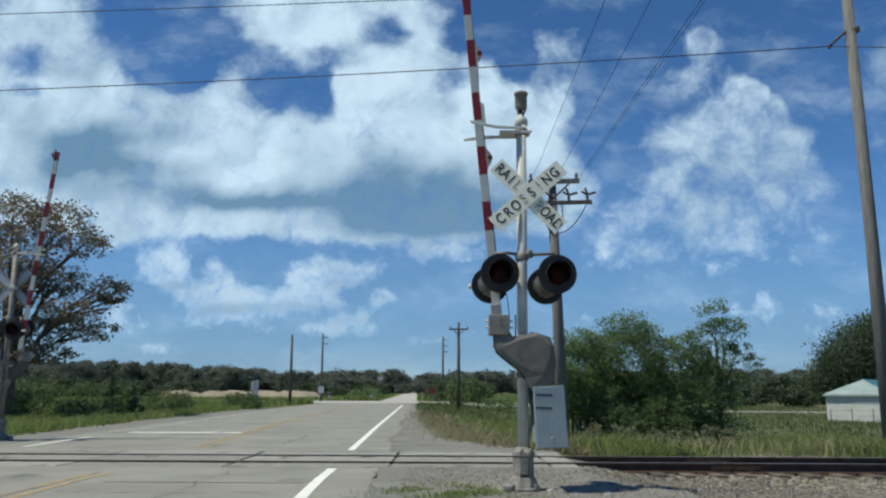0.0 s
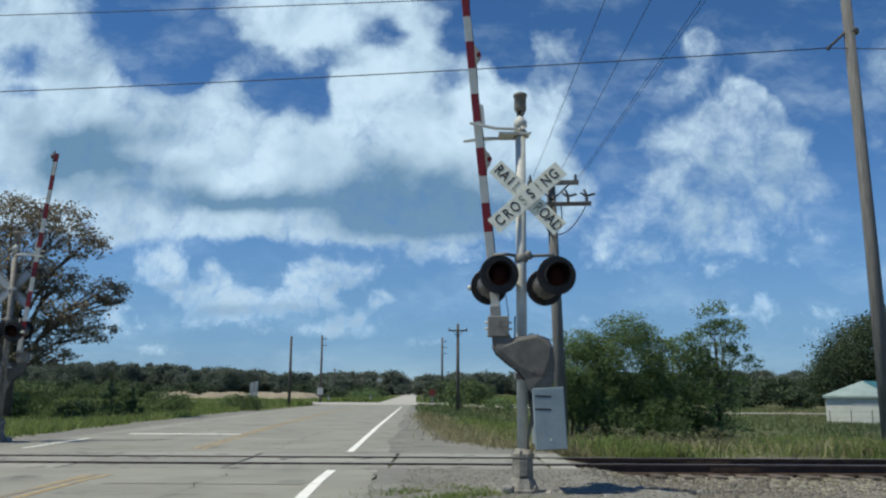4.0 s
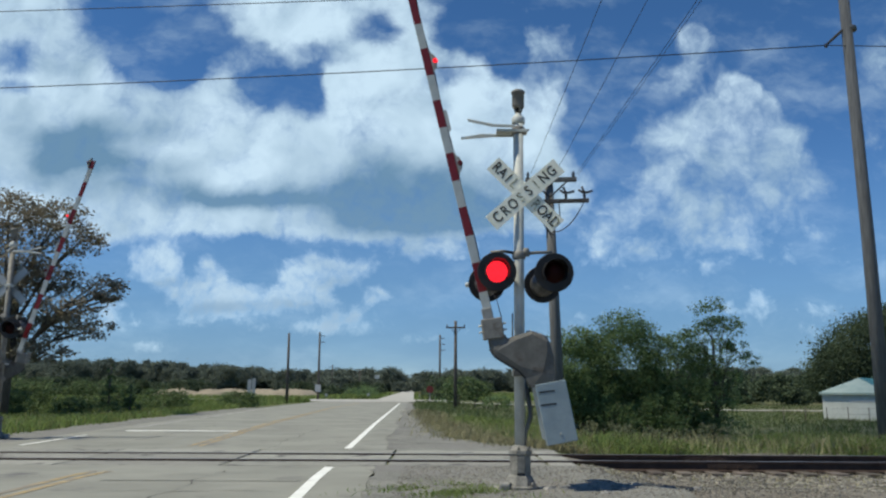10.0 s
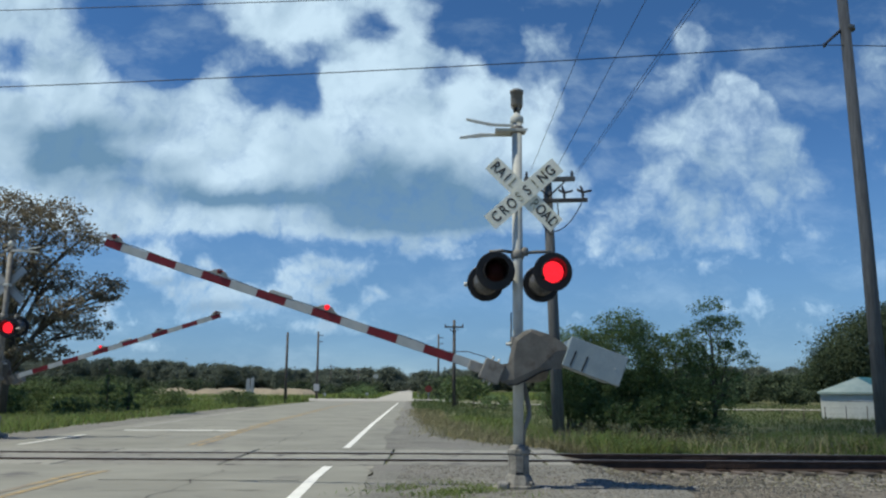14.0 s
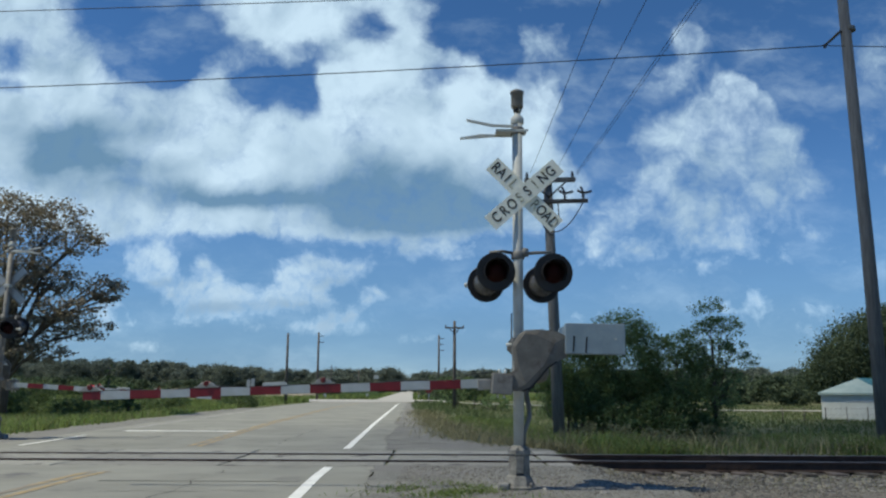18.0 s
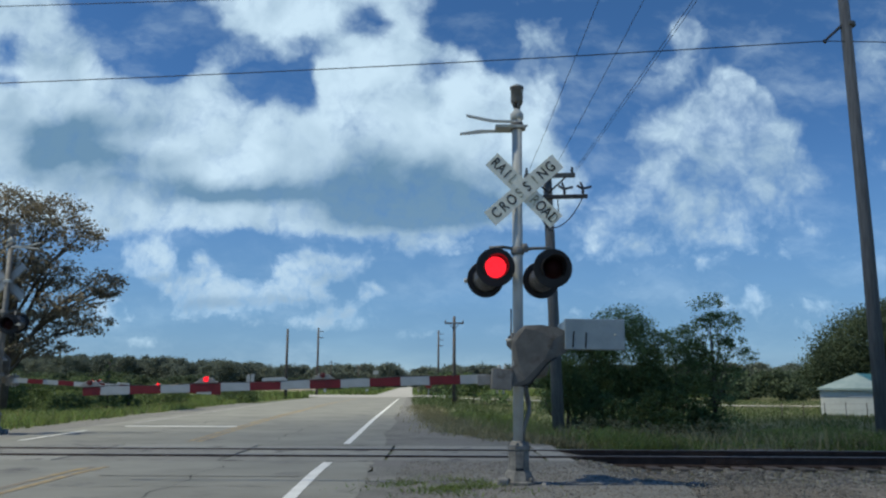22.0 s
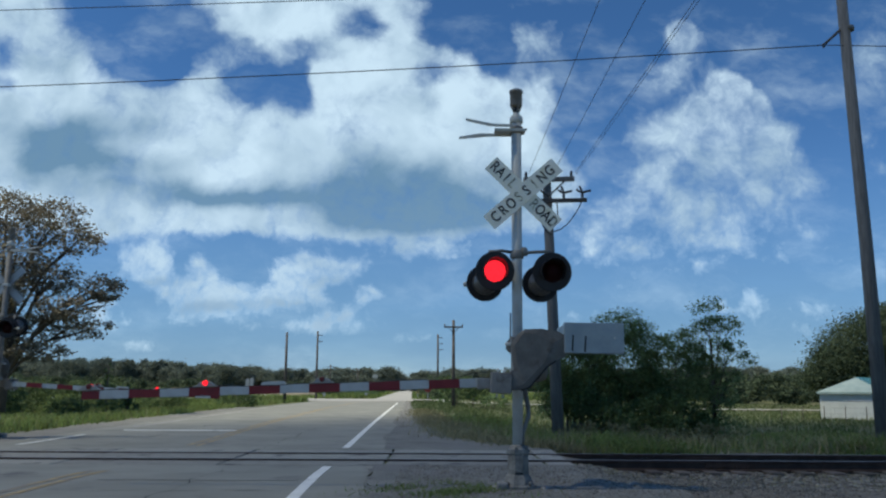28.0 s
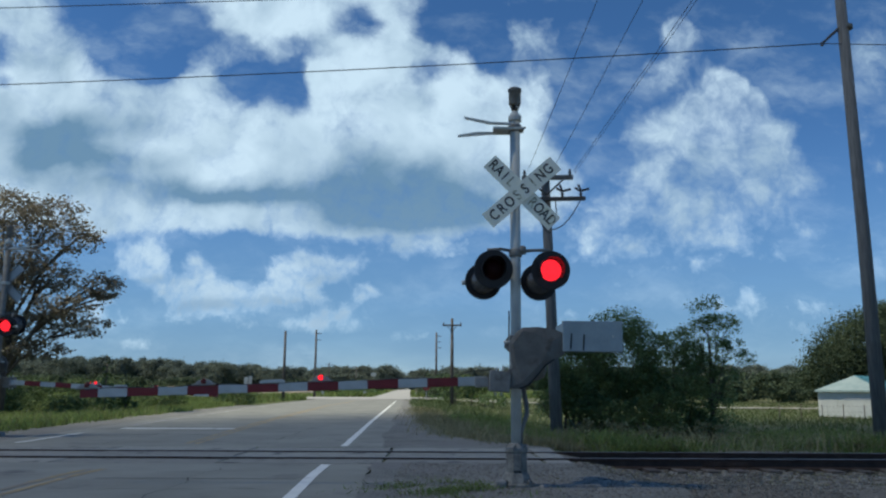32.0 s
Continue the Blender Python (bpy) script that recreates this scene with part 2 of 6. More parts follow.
def box(bm, x0, x1, y0, y1, z0, z1, bevel=0.0, m=None):
    r = bmesh.ops.create_cube(bm, size=1)
    bmesh.ops.scale(bm, vec=(x1 - x0, y1 - y0, z1 - z0), verts=r["verts"])
    bmesh.ops.translate(bm, vec=((x0 + x1) / 2, (y0 + y1) / 2, (z0 + z1) / 2), verts=r["verts"])
    vs = r["verts"]
    if bevel:
        es = list({e for v in vs for e in v.link_edges})
        b = bmesh.ops.bevel(bm, geom=es, offset=bevel, segments=2, affect="EDGES", profile=0.5)
        vs = list({v for f in b["faces"] for v in f.verts} | {v for v in vs if v.is_valid})
    if m is not None:
        bmesh.ops.transform(bm, matrix=m, verts=vs)
    return bm


def boxed(*a, **k):
    return box(bmesh.new(), *a, **k)


def tube(bm, pts, radii, n=10, caps=True):
    """A round tube along the points."""
    pts = [Vector(p) for p in pts]
    if not isinstance(radii, (list, tuple)):
        radii = [radii] * len(pts)
    rings = []
    ref = Vector((0.013, 0.021, 1.0))
    d0 = (pts[1] - pts[0]).normalized()
    if abs(d0.dot(ref.normalized())) > 0.95:
        ref = Vector((1.0, 0.03, 0.02))
    for i, p in enumerate(pts):
        d = (pts[min(i + 1, len(pts) - 1)] - pts[max(i - 1, 0)]).normalized()
        u = d.cross(ref).normalized()
        v = d.cross(u)
        rings.append([bm.verts.new(p + (u * math.cos(k * math.tau / n) + v * math.sin(k * math.tau / n)) * radii[i]) for k in range(n)])
    for a, b in zip(rings, rings[1:]):
        for k in range(n):
            bm.faces.new((a[k], b[k], b[(k + 1) % n], a[(k + 1) % n])).smooth = True
    if caps:
        bm.faces.new(rings[0])
        bm.faces.new(rings[-1][::-1])
    return bm


def tubed(pts, radii, n=10, caps=True):
    return tube(bmesh.new(), pts, radii, n, caps)


def lathe(profile, n=24, m=None):
    """A turned shape round the z axis from (radius, height) pairs."""
    bm = bmesh.new()
    rings = [[bm.verts.new((max(r, 1e-4) * math.cos(k * math.tau / n), max(r, 1e-4) * math.sin(k * math.tau / n), z)) for k in range(n)] for r, z in profile]
    for a, b in zip(rings, rings[1:]):
        for k in range(n):
            bm.faces.new((a[k], a[(k + 1) % n], b[(k + 1) % n], b[k])).smooth = True
    bm.faces.new(rings[0][::-1])
    bm.faces.new(rings[-1])
    if m is not None:
        bmesh.ops.transform(bm, matrix=m, verts=bm.verts)
    return bm


def plate(outline, y0, y1, bevel=0.0):
    """A flat plate: an outline in x and z, thick from y0 to y1."""
    bm = bmesh.new()
    a = [bm.verts.new((x, y0, z)) for x, z in outline]
    b = [bm.verts.new((x, y1, z)) for x, z in outline]
    n = len(a)
    bm.faces.new(a)
    bm.faces.new(b[::-1])
    for k in range(n):
        bm.faces.new((a[k], b[k], b[(k + 1) % n], a[(k + 1) % n]))
    bmesh.ops.recalc_face_normals(bm, faces=bm.faces)
    if bevel:
        bmesh.ops.bevel(bm, geom=list(bm.edges), offset=bevel, segments=1, affect="EDGES")
    return bm


def raw_mesh(name, co, faces, material, parent=None):
    """One mesh from arrays of corners and equal-sided faces."""
    co, faces = np.asarray(co, np.float32), np.asarray(faces, np.int32)
    me = bpy.data.meshes.new(name)
    k = faces.shape[1]
    me.vertices.add(len(co))
    me.vertices.foreach_set("co", co.ravel())
    me.loops.add(faces.size)
    me.loops.foreach_set("vertex_index", faces.ravel())
    me.polygons.add(len(faces))
    me.polygons.foreach_set("loop_start", np.arange(0, faces.size, k, dtype=np.int32))
    me.polygons.foreach_set("loop_total", np.full(len(faces), k, np.int32))
    me.update(calc_edges=True)
    me.materials.append(material)
    ob = new(name, me)
    if parent is not None:
        ob.parent = parent
    return ob


def words(text, size, material, parent, m, name="lettering"):
    cu = bpy.data.curves.new(name, "FONT")
    cu.body, cu.size, cu.align_x, cu.align_y, cu.extrude = text, size, "CENTER", "CENTER", 0.002
    cu.offset = size * 0.014
    cu.space_character = 1.22
    tmp = new("tmp_text", cu)
    bpy.context.view_layer.update()
    me = bpy.data.meshes.new_from_object(tmp.evaluated_get(bpy.context.evaluated_depsgraph_get()))
    bpy.data.objects.remove(tmp)
    bpy.data.curves.remove(cu)
    me.name = name
    me.materials.clear()
    me.materials.append(material)
    ob = new(name, me)
    ob.parent = parent
    ob.matrix_basis = m
    return ob


rng = np.random.default_rng(7)


def sst(a, b, x):
    t = np.clip((np.asarray(x, float) - a) / (b - a), 0, 1)
    return t * t * (3 - 2 * t)


# ---- clouds: a wide layer that drifts; clear parts let the sky through ----
def cloud_material():
    m = bpy.data.materials.new("cloud_vapour")
    m.use_nodes = True
    m.cycles.emission_sampling = "NONE"
    t = m.node_tree
    nd = Nodes(t)
    t.nodes.remove(t.nodes["Principled BSDF"])
    co = nd.add("ShaderNodeTexCoord").outputs["Object"]
    sx, sy, sz = nd.add("ShaderNodeSeparateXYZ", None, Vector=co).outputs
    ay = nd.math("MAXIMUM", nd.math("ABSOLUTE", sy), 200.0)
    u = nd.math("DIVIDE", sx, ay)
    w = nd.math("DIVIDE", sz, ay)
    flat = nd.add("ShaderNodeCombineXYZ", None, X=u, Y=w, Z=nd.math("MULTIPLY", nd.math("SIGN", sy), 3.0)).outputs[0]

    def shifted(pos, scale, detail, amount):
        n = nd.add("ShaderNodeTexNoise", None, Vector=pos, Scale=scale, Detail=detail, Roughness=0.6).outputs[1]
        n = nd.add("ShaderNodeVectorMath", {"operation": "SUBTRACT"}, _0=n, _1=(0.5, 0.5, 0.5)).outputs[0]
        return nd.add("ShaderNodeVectorMath", {"operation": "MULTIPLY_ADD"}, _0=n, _1=(amount, amount * 0.8, 0.0), _2=pos).outputs[0]

    p = shifted(shifted(flat, 6.0, 2.0, 0.035), 19.0, 4.0, 0.034)

    def field(pos, rows):
        total = None
        for cu, cw, ru, rw, amp in rows:
            d = nd.add("ShaderNodeVectorMath", {"operation": "MULTIPLY_ADD"}, _0=pos, _1=(1 / ru, 1 / rw, 1.0), _2=(-cu / ru, -cw / rw, -3.0)).outputs[0]
            d = nd.add("ShaderNodeVectorMath", {"operation": "LENGTH"}, _0=d).outputs[1]
            v = nd.step(d, 0.25, 1.22, amp, 0.0)
            total = v if total is None else nd.math("ADD", total, v)
        return total

    def billow(pos, scale):
        v = nd.add("ShaderNodeTexVoronoi", {"feature": "SMOOTH_F1"}, Vector=pos, Scale=scale, Detail=4.0, Roughness=0.55, Lacunarity=2.2, Smoothness=0.5)
        return nd.math("SUBTRACT", 0.42, v.outputs[0])

    thick = nd.math("MINIMUM", field(p, CLOUD_WEST + CLOUD_TOP + CLOUD_MIDDLE + CLOUD_LOW), 1.15)
    thin = nd.math("MULTIPLY", nd.math("MINIMUM", field(p, CLOUD_TOWER + CLOUD_EAST), 1.1), 0.74)
    base = nd.math("MAXIMUM", thick, thin)
    base = nd.math("ADD", base, field(p, CLEAR_GAPS))
    # ragged edges, finer on the far low clouds
    rag = nd.math("ADD", nd.math("SUBTRACT", nd.noise(p, 11.0, 9.0, 0.66), 0.5), nd.math("MULTIPLY", billow(p, 20.0), 0.45))
    fine = nd.math("ADD", nd.math("SUBTRACT", nd.noise(p, 34.0, 7.0, 0.62), 0.5), nd.math("MULTIPLY", billow(p, 52.0), 0.5))
    dens = nd.math("ADD", base, nd.math("ADD", nd.math("MULTIPLY", rag, nd.step(w, 0.1, 0.3, 0.45, 1.0)), nd.math("MULTIPLY", fine, nd.step(w, 0.1, 0.3, 1.2, 0.28))))
    alpha = nd.step(dens, -0.12, 0.9)
    # thin streaks of high vapour
    high = nd.add("ShaderNodeMapping", None, Vector=p, Scale=(1.0, 2.0, 1.0), Rotation=(0, 0, 0.5)).outputs[0]
    alpha = nd.math("MAXIMUM", alpha, nd.step(nd.noise(high, 7.0, 8.0, 0.62), 0.45, 0.85, 0.0, 0.5))
    # clear air about the sun
    way = nd.add("ShaderNodeVectorMath", {"operation": "NORMALIZE"}, _0=co).outputs[0]
    away = nd.add("ShaderNodeVectorMath", {"operation": "DOT_PRODUCT"}, _0=way, _1=SUN_TO).outputs[1]
    alpha = nd.math("MULTIPLY", alpha, nd.step(away, 0.93, 0.98, 1.0, 0.0))
    alpha = nd.math("MULTIPLY", alpha, 0.97)
    # hazy far cloud low over the horizon
    veil = nd.math("MULTIPLY", nd.step(w, 0.0, 0.34, 0.78, 0.0), nd.step(nd.noise(nd.add("ShaderNodeMapping", None, Vector=flat, Scale=(1.0, 4.0, 1.0)).outputs[0], 4.0, 5.0), 0.25, 0.6, 0.75, 1.0))
    # lit heads and grey bellies, with a soft relief

    def body(pos):
        v = nd.add("ShaderNodeTexVoronoi", {"feature": "SMOOTH_F1"}, Vector=pos, Scale=12.0, Detail=3.0, Roughness=0.45, Lacunarity=2.2, Smoothness=0.8)
        return nd.math("SUBTRACT", nd.noise(pos, 7.0, 4.0, 0.5), nd.math("MULTIPLY", v.outputs[0], 0.4))

    up = nd.add("ShaderNodeVectorMath", {"operation": "ADD"}, _0=p, _1=(-0.012, 0.03, 0.0)).outputs[0]
    relief = nd.math("SUBTRACT", body(p), body(up))
    belly = nd.math("MULTIPLY", field(p, CLOUD_BELLIES), nd.step(nd.noise(p, 7.0, 6.0, 0.55), 0.25, 0.68, 0.4, 1.7))
    lum = nd.math("ADD", 0.84, nd.math("MULTIPLY", nd.math("SUBTRACT", nd.noise(p, 4.0, 5.0, 0.5), 0.55), 0.7))
    lum = nd.math("ADD", lum, nd.math("MULTIPLY", relief, 1.2))
    lum = nd.math("ADD", lum, field(p, CLOUD_HEADS))
    lum = nd.math("SUBTRACT", lum, belly, clamp=True)
    colr = nd.mix(lum, CLOUD_SHADE, CLOUD_LIT)
    # air between: far low clouds turn bluer and dimmer
    colr = nd.mix(nd.step(w, 0.03, 0.3, 0.45, 0.0), colr, (0.25, 0.41, 0.61))
    whole = nd.math("MAXIMUM", alpha, veil)
    colr = nd.mix(nd.math("DIVIDE", alpha, nd.math("MAXIMUM", whole, 0.01)), HAZE, colr)
    alpha = whole
    em = nd.add("ShaderNodeEmission", None, Color=colr, Strength=1.0)
    clear = nd.add("ShaderNodeBsdfTransparent")
    mx = nd.add("ShaderNodeMixShader", None, _0=alpha, _1=clear.outputs[0], _2=em.outputs[0])
    t.links.new(mx.outputs[0], t.nodes["Material Output"].inputs[0])
    return m


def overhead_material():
    """The layer high overhead: clear air, but for one unseen drifting cloud, added before the sun as shade."""
    m = bpy.data.materials.new("overhead_shade_cloud")
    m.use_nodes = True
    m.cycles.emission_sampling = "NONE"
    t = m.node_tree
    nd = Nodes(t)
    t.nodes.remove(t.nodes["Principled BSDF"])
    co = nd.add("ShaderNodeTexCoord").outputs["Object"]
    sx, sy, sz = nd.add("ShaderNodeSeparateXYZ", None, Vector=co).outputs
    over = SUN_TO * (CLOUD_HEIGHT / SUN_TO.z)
    cy = nd.math("SUBTRACT", sy, over.y + SUN_SHADE_CLOUD[1])
    cx = nd.math("SUBTRACT", nd.math("SUBTRACT", sx, over.x + SUN_SHADE_CLOUD[0]), nd.math("MULTIPLY", cy, 0.65))
    cx, cy = nd.math("DIVIDE", cx, SUN_SHADE_CLOUD[2]), nd.math("DIVIDE", cy, SUN_SHADE_CLOUD[3])
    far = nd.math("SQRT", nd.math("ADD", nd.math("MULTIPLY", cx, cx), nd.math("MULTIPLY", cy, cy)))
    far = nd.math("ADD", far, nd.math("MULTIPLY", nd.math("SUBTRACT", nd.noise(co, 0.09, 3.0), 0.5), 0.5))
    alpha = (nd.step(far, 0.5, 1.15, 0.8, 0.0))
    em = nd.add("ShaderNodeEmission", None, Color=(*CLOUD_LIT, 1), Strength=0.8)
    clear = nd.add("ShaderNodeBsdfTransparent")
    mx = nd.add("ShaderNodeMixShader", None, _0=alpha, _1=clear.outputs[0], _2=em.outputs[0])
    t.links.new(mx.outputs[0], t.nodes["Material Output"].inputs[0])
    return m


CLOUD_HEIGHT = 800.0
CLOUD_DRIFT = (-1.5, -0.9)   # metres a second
SUN_SHADE_CLOUD = (40.0, 45.0, 30.0, 36.0)   # the ground that its shade covers at 12 s: middle and half size
HAZE = (0.135, 0.28, 0.465)
CLOUD_SHADE, CLOUD_LIT = (0.15, 0.285, 0.43), (0.62, 0.81, 0.95)
# each: place and half size across the sky, strength
CLOUD_WEST = [(-0.543, 0.476, 0.126, 0.099, 0.95), (-0.463, 0.398, 0.084, 0.066, 0.9), (-0.505, 0.371, 0.095, 0.053, 1), (-0.425, 0.379, 0.066, 0.065, 1), (-0.522, 0.322, 0.130, 0.083, 1), (-0.420, 0.303, 0.151, 0.082, 1), (-0.326, 0.300, 0.122, 0.105, 1), (-0.300, 0.349, 0.073, 0.076, 1), (-0.253, 0.285, 0.115, 0.089, 1), (-0.380, 0.241, 0.242, 0.051, 0.9), (-0.516, 0.255, 0.121, 0.059, 0.8), (-0.469, 0.204, 0.156, 0.036, 0.6), (-0.257, 0.208, 0.106, 0.029, 0.7), (-0.292, 0.422, 0.037, 0.025, 0.5), (-0.244, 0.415, 0.029, 0.025, 0.45), (-0.202, 0.352, 0.044, 0.042, 0.6), (-0.608, 0.315, 0.115, 0.150, 0.9), (-0.354, 0.414, 0.381, 0.202, 0.22)]
CLOUD_TOP = [(-0.247, 0.496, 0.104, 0.044, 0.9), (-0.194, 0.461, 0.089, 0.047, 0.8), (-0.135, 0.476, 0.104, 0.063, 0.9), (-0.061, 0.453, 0.096, 0.078, 0.9), (-0.166, 0.524, 0.164, 0.048, 0.9), (-0.104, 0.375, 0.109, 0.100, 1), (-0.031, 0.372, 0.117, 0.092, 1), (0.034, 0.375, 0.058, 0.080, 1), (0.116, 0.453, 0.074, 0.047, 0.3), (0.050, 0.500, 0.082, 0.024, 0.4)]
CLOUD_MIDDLE = [(-0.117, 0.304, 0.137, 0.090, 1), (-0.016, 0.296, 0.144, 0.089, 1), (0.070, 0.319, 0.094, 0.083, 0.9), (0.122, 0.368, 0.084, 0.095, 0.5), (0.149, 0.422, 0.062, 0.066, 0.2), (0.084, 0.259, 0.114, 0.066, 0.9), (-0.045, 0.244, 0.171, 0.066, 1), (-0.171, 0.303, 0.079, 0.082, 0.9), (-0.016, 0.208, 0.170, 0.040, 0.8), (-0.130, 0.215, 0.135, 0.044, 0.8), (0.162, 0.233, 0.078, 0.058, 0.5)]
CLOUD_TOWER = [(0.322, 0.459, 0.030, 0.033, 1), (0.334, 0.433, 0.045, 0.044, 0.7), (0.297, 0.405, 0.039, 0.031, 0.95), (0.278, 0.368, 0.065, 0.038, 0.45), (0.384, 0.389, 0.031, 0.034, 1), (0.365, 0.360, 0.051, 0.053, 1), (0.409, 0.359, 0.037, 0.032, 0.75), (0.383, 0.328, 0.077, 0.066, 0.9), (0.302, 0.322, 0.097, 0.039, 0.75), (0.352, 0.315, 0.113, 0.052, 0.5), (0.425, 0.306, 0.061, 0.052, 0.5), (0.437, 0.274, 0.050, 0.066, 0.4), (0.248, 0.252, 0.088, 0.051, 0.55), (0.265, 0.278, 0.044, 0.035, 0.35), (0.344, 0.244, 0.168, 0.066, 0.5), (0.403, 0.215, 0.135, 0.073, 0.45), (0.296, 0.204, 0.127, 0.045, 0.4)]
CLOUD_EAST = [(0.193, 0.212, 0.057, 0.043, 0.5), (0.189, 0.186, 0.085, 0.036, 0.55), (0.230, 0.165, 0.077, 0.029, 0.5), (0.329, 0.172, 0.092, 0.043, 0.42), (0.321, 0.148, 0.049, 0.016, 0.6), (0.268, 0.132, 0.042, 0.018, 0.75), (0.228, 0.112, 0.056, 0.024, 0.55), (0.193, 0.087, 0.063, 0.017, 0.75), (0.319, 0.110, 0.032, 0.022, 0.65), (0.351, 0.105, 0.021, 0.018, 0.75), (0.390, 0.113, 0.022, 0.025, 1), (0.405, 0.089, 0.059, 0.028, 0.65), (0.479, 0.101, 0.038, 0.020, 1.05), (0.455, 0.069, 0.031, 0.012, 0.4), (0.505, 0.168, 0.120, 0.043, 0.35), (0.581, 0.445, 0.052, 0.102, 0.6), (0.558, 0.322, 0.043, 0.151, 0.35), (0.180, 0.359, 0.033, 0.019, 0.3), (0.445, 0.406, 0.051, 0.043, 0.22), (0.500, 0.269, 0.036, 0.027, 0.3)]
CLOUD_LOW = [(-0.359, 0.153, 0.049, 0.032, 1.06), (-0.285, 0.146, 0.032, 0.026, 1.01), (-0.146, 0.148, 0.088, 0.027, 1.06), (-0.009, 0.167, 0.081, 0.019, 0.78), (-0.180, 0.122, 0.052, 0.028, 1.06), (-0.239, 0.113, 0.084, 0.024, 0.95), (-0.313, 0.117, 0.063, 0.023, 0.84), (-0.127, 0.101, 0.042, 0.019, 0.95), (-0.086, 0.115, 0.021, 0.013, 0.78), (-0.113, 0.079, 0.076, 0.017, 0.78), (-0.210, 0.084, 0.090, 0.021, 0.67), (-0.301, 0.089, 0.066, 0.018, 0.67), (-0.366, 0.055, 0.041, 0.014, 0.67), (-0.408, 0.091, 0.042, 0.032, 0.84), (-0.030, 0.063, 0.048, 0.012, 0.56), (-0.065, 0.119, 0.028, 0.012, 0.45), (-0.327, 0.190, 0.184, 0.034, 0.39), (0.026, 0.091, 0.063, 0.026, 0.22)]
CLEAR_GAPS = [(-0.385, 0.470, 0.111, 0.075, -1), (-0.361, 0.412, 0.081, 0.039, -1), (-0.221, 0.383, 0.055, 0.035, -0.8), (-0.171, 0.383, 0.028, 0.046, -1), (-0.164, 0.433, 0.044, 0.022, -0.5), (-0.089, 0.470, 0.037, 0.030, -0.75), (-0.002, 0.405, 0.028, 0.020, -0.45), (0.035, 0.469, 0.070, 0.041, -0.75), (0.079, 0.426, 0.028, 0.040, -1), (-0.567, 0.421, 0.044, 0.035, -0.6), (0.203, 0.414, 0.044, 0.124, -0.5), (0.250, 0.300, 0.065, 0.018, -0.3), (-0.241, 0.168, 0.042, 0.029, -0.6), (-0.557, 0.383, 0.029, 0.011, -0.5)]
CLOUD_BELLIES = [(-0.420, 0.306, 0.151, 0.039, 0.35), (-0.424, 0.269, 0.142, 0.036, 0.5), (-0.493, 0.322, 0.079, 0.052, 0.3), (-0.287, 0.243, 0.173, 0.020, 0.4), (-0.223, 0.232, 0.110, 0.017, 0.35), (-0.479, 0.421, 0.089, 0.054, 0.3), (-0.102, 0.266, 0.150, 0.051, 0.3), (-0.016, 0.244, 0.173, 0.051, 0.35), (0.019, 0.220, 0.141, 0.035, 0.4), (-0.066, 0.213, 0.133, 0.030, 0.3), (0.062, 0.252, 0.094, 0.051, 0.25), (-0.149, 0.131, 0.092, 0.010, 0.3), (-0.239, 0.100, 0.130, 0.011, 0.35), (-0.113, 0.069, 0.076, 0.008, 0.3), (-0.357, 0.133, 0.054, 0.008, 0.3), (0.399, 0.270, 0.110, 0.060, 0.25), (0.404, 0.074, 0.061, 0.011, 0.3)]
CLOUD_HEADS = [(-0.517, 0.391, 0.051, 0.023, 0.3), (-0.434, 0.406, 0.044, 0.031, 0.3), (-0.307, 0.360, 0.051, 0.046, 0.25), (-0.340, 0.300, 0.043, 0.022, 0.25), (-0.260, 0.263, 0.050, 0.026, 0.3), (-0.104, 0.375, 0.080, 0.069, 0.2), (0.035, 0.398, 0.044, 0.046, 0.3), (0.322, 0.461, 0.027, 0.024, 0.3), (0.382, 0.387, 0.037, 0.031, 0.35), (0.297, 0.406, 0.029, 0.020, 0.3), (-0.180, 0.131, 0.042, 0.014, 0.3), (0.390, 0.119, 0.020, 0.014, 0.4), (0.479, 0.107, 0.035, 0.011, 0.4), (-0.361, 0.165, 0.042, 0.014, 0.25), (0.368, 0.337, 0.058, 0.038, 0.2)]


def cloud_shell():
    """A layer at one height that sinks to the horizon all round."""
    bm = bmesh.new()
    rings = []
    for r in (60, 200, 500, 1000, 1600, 2300, 3000, 3400, 3700, 3950, 4150, 4320, 4450, 4550, 4620):
        z = CLOUD_HEIGHT * (1.08 * (1 - float(sst(3200, 4700, r))) - 0.08)
        rings.append([bm.verts.new((r * math.cos(k * math.tau / 72), r * math.sin(k * math.tau / 72), z)) for k in range(72)])
    bm.faces.new(rings[0])
    for a, b in zip(rings, rings[1:]):
        for k in range(72):
            bm.faces.new((a[k], a[(k + 1) % 72], b[(k + 1) % 72], b[k]))
    bmesh.ops.recalc_face_normals(bm, faces=bm.faces)
    bmesh.ops.reverse_faces(bm, faces=bm.faces)
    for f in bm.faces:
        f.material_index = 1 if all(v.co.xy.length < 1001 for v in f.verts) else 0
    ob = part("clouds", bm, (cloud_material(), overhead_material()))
    smooth(ob)
    return tagged(ob, "drifting white and grey summer clouds in a blue sky", "clouds", kind="structure")


CLOUDS = cloud_shell()


# ---- the lie of the land ----
def grade(y):
    return 0.0042 * np.maximum(np.asarray(y, float) - 115, 0)


def road_right(y):
    return np.interp(y, [-30, 9.6, 14, 18, 31, 90, 700], [0.2, -1.66, -1.866, -2.0, -2.5, -4.5, -25.2])


def centre_line(y):
    return np.interp(y, [-30, 10, 18.4, 31, 60, 90, 130, 700], [-4.0, -5.06, -5.4, -6.42, -8.0, -8.6, -9.4, -27.0])


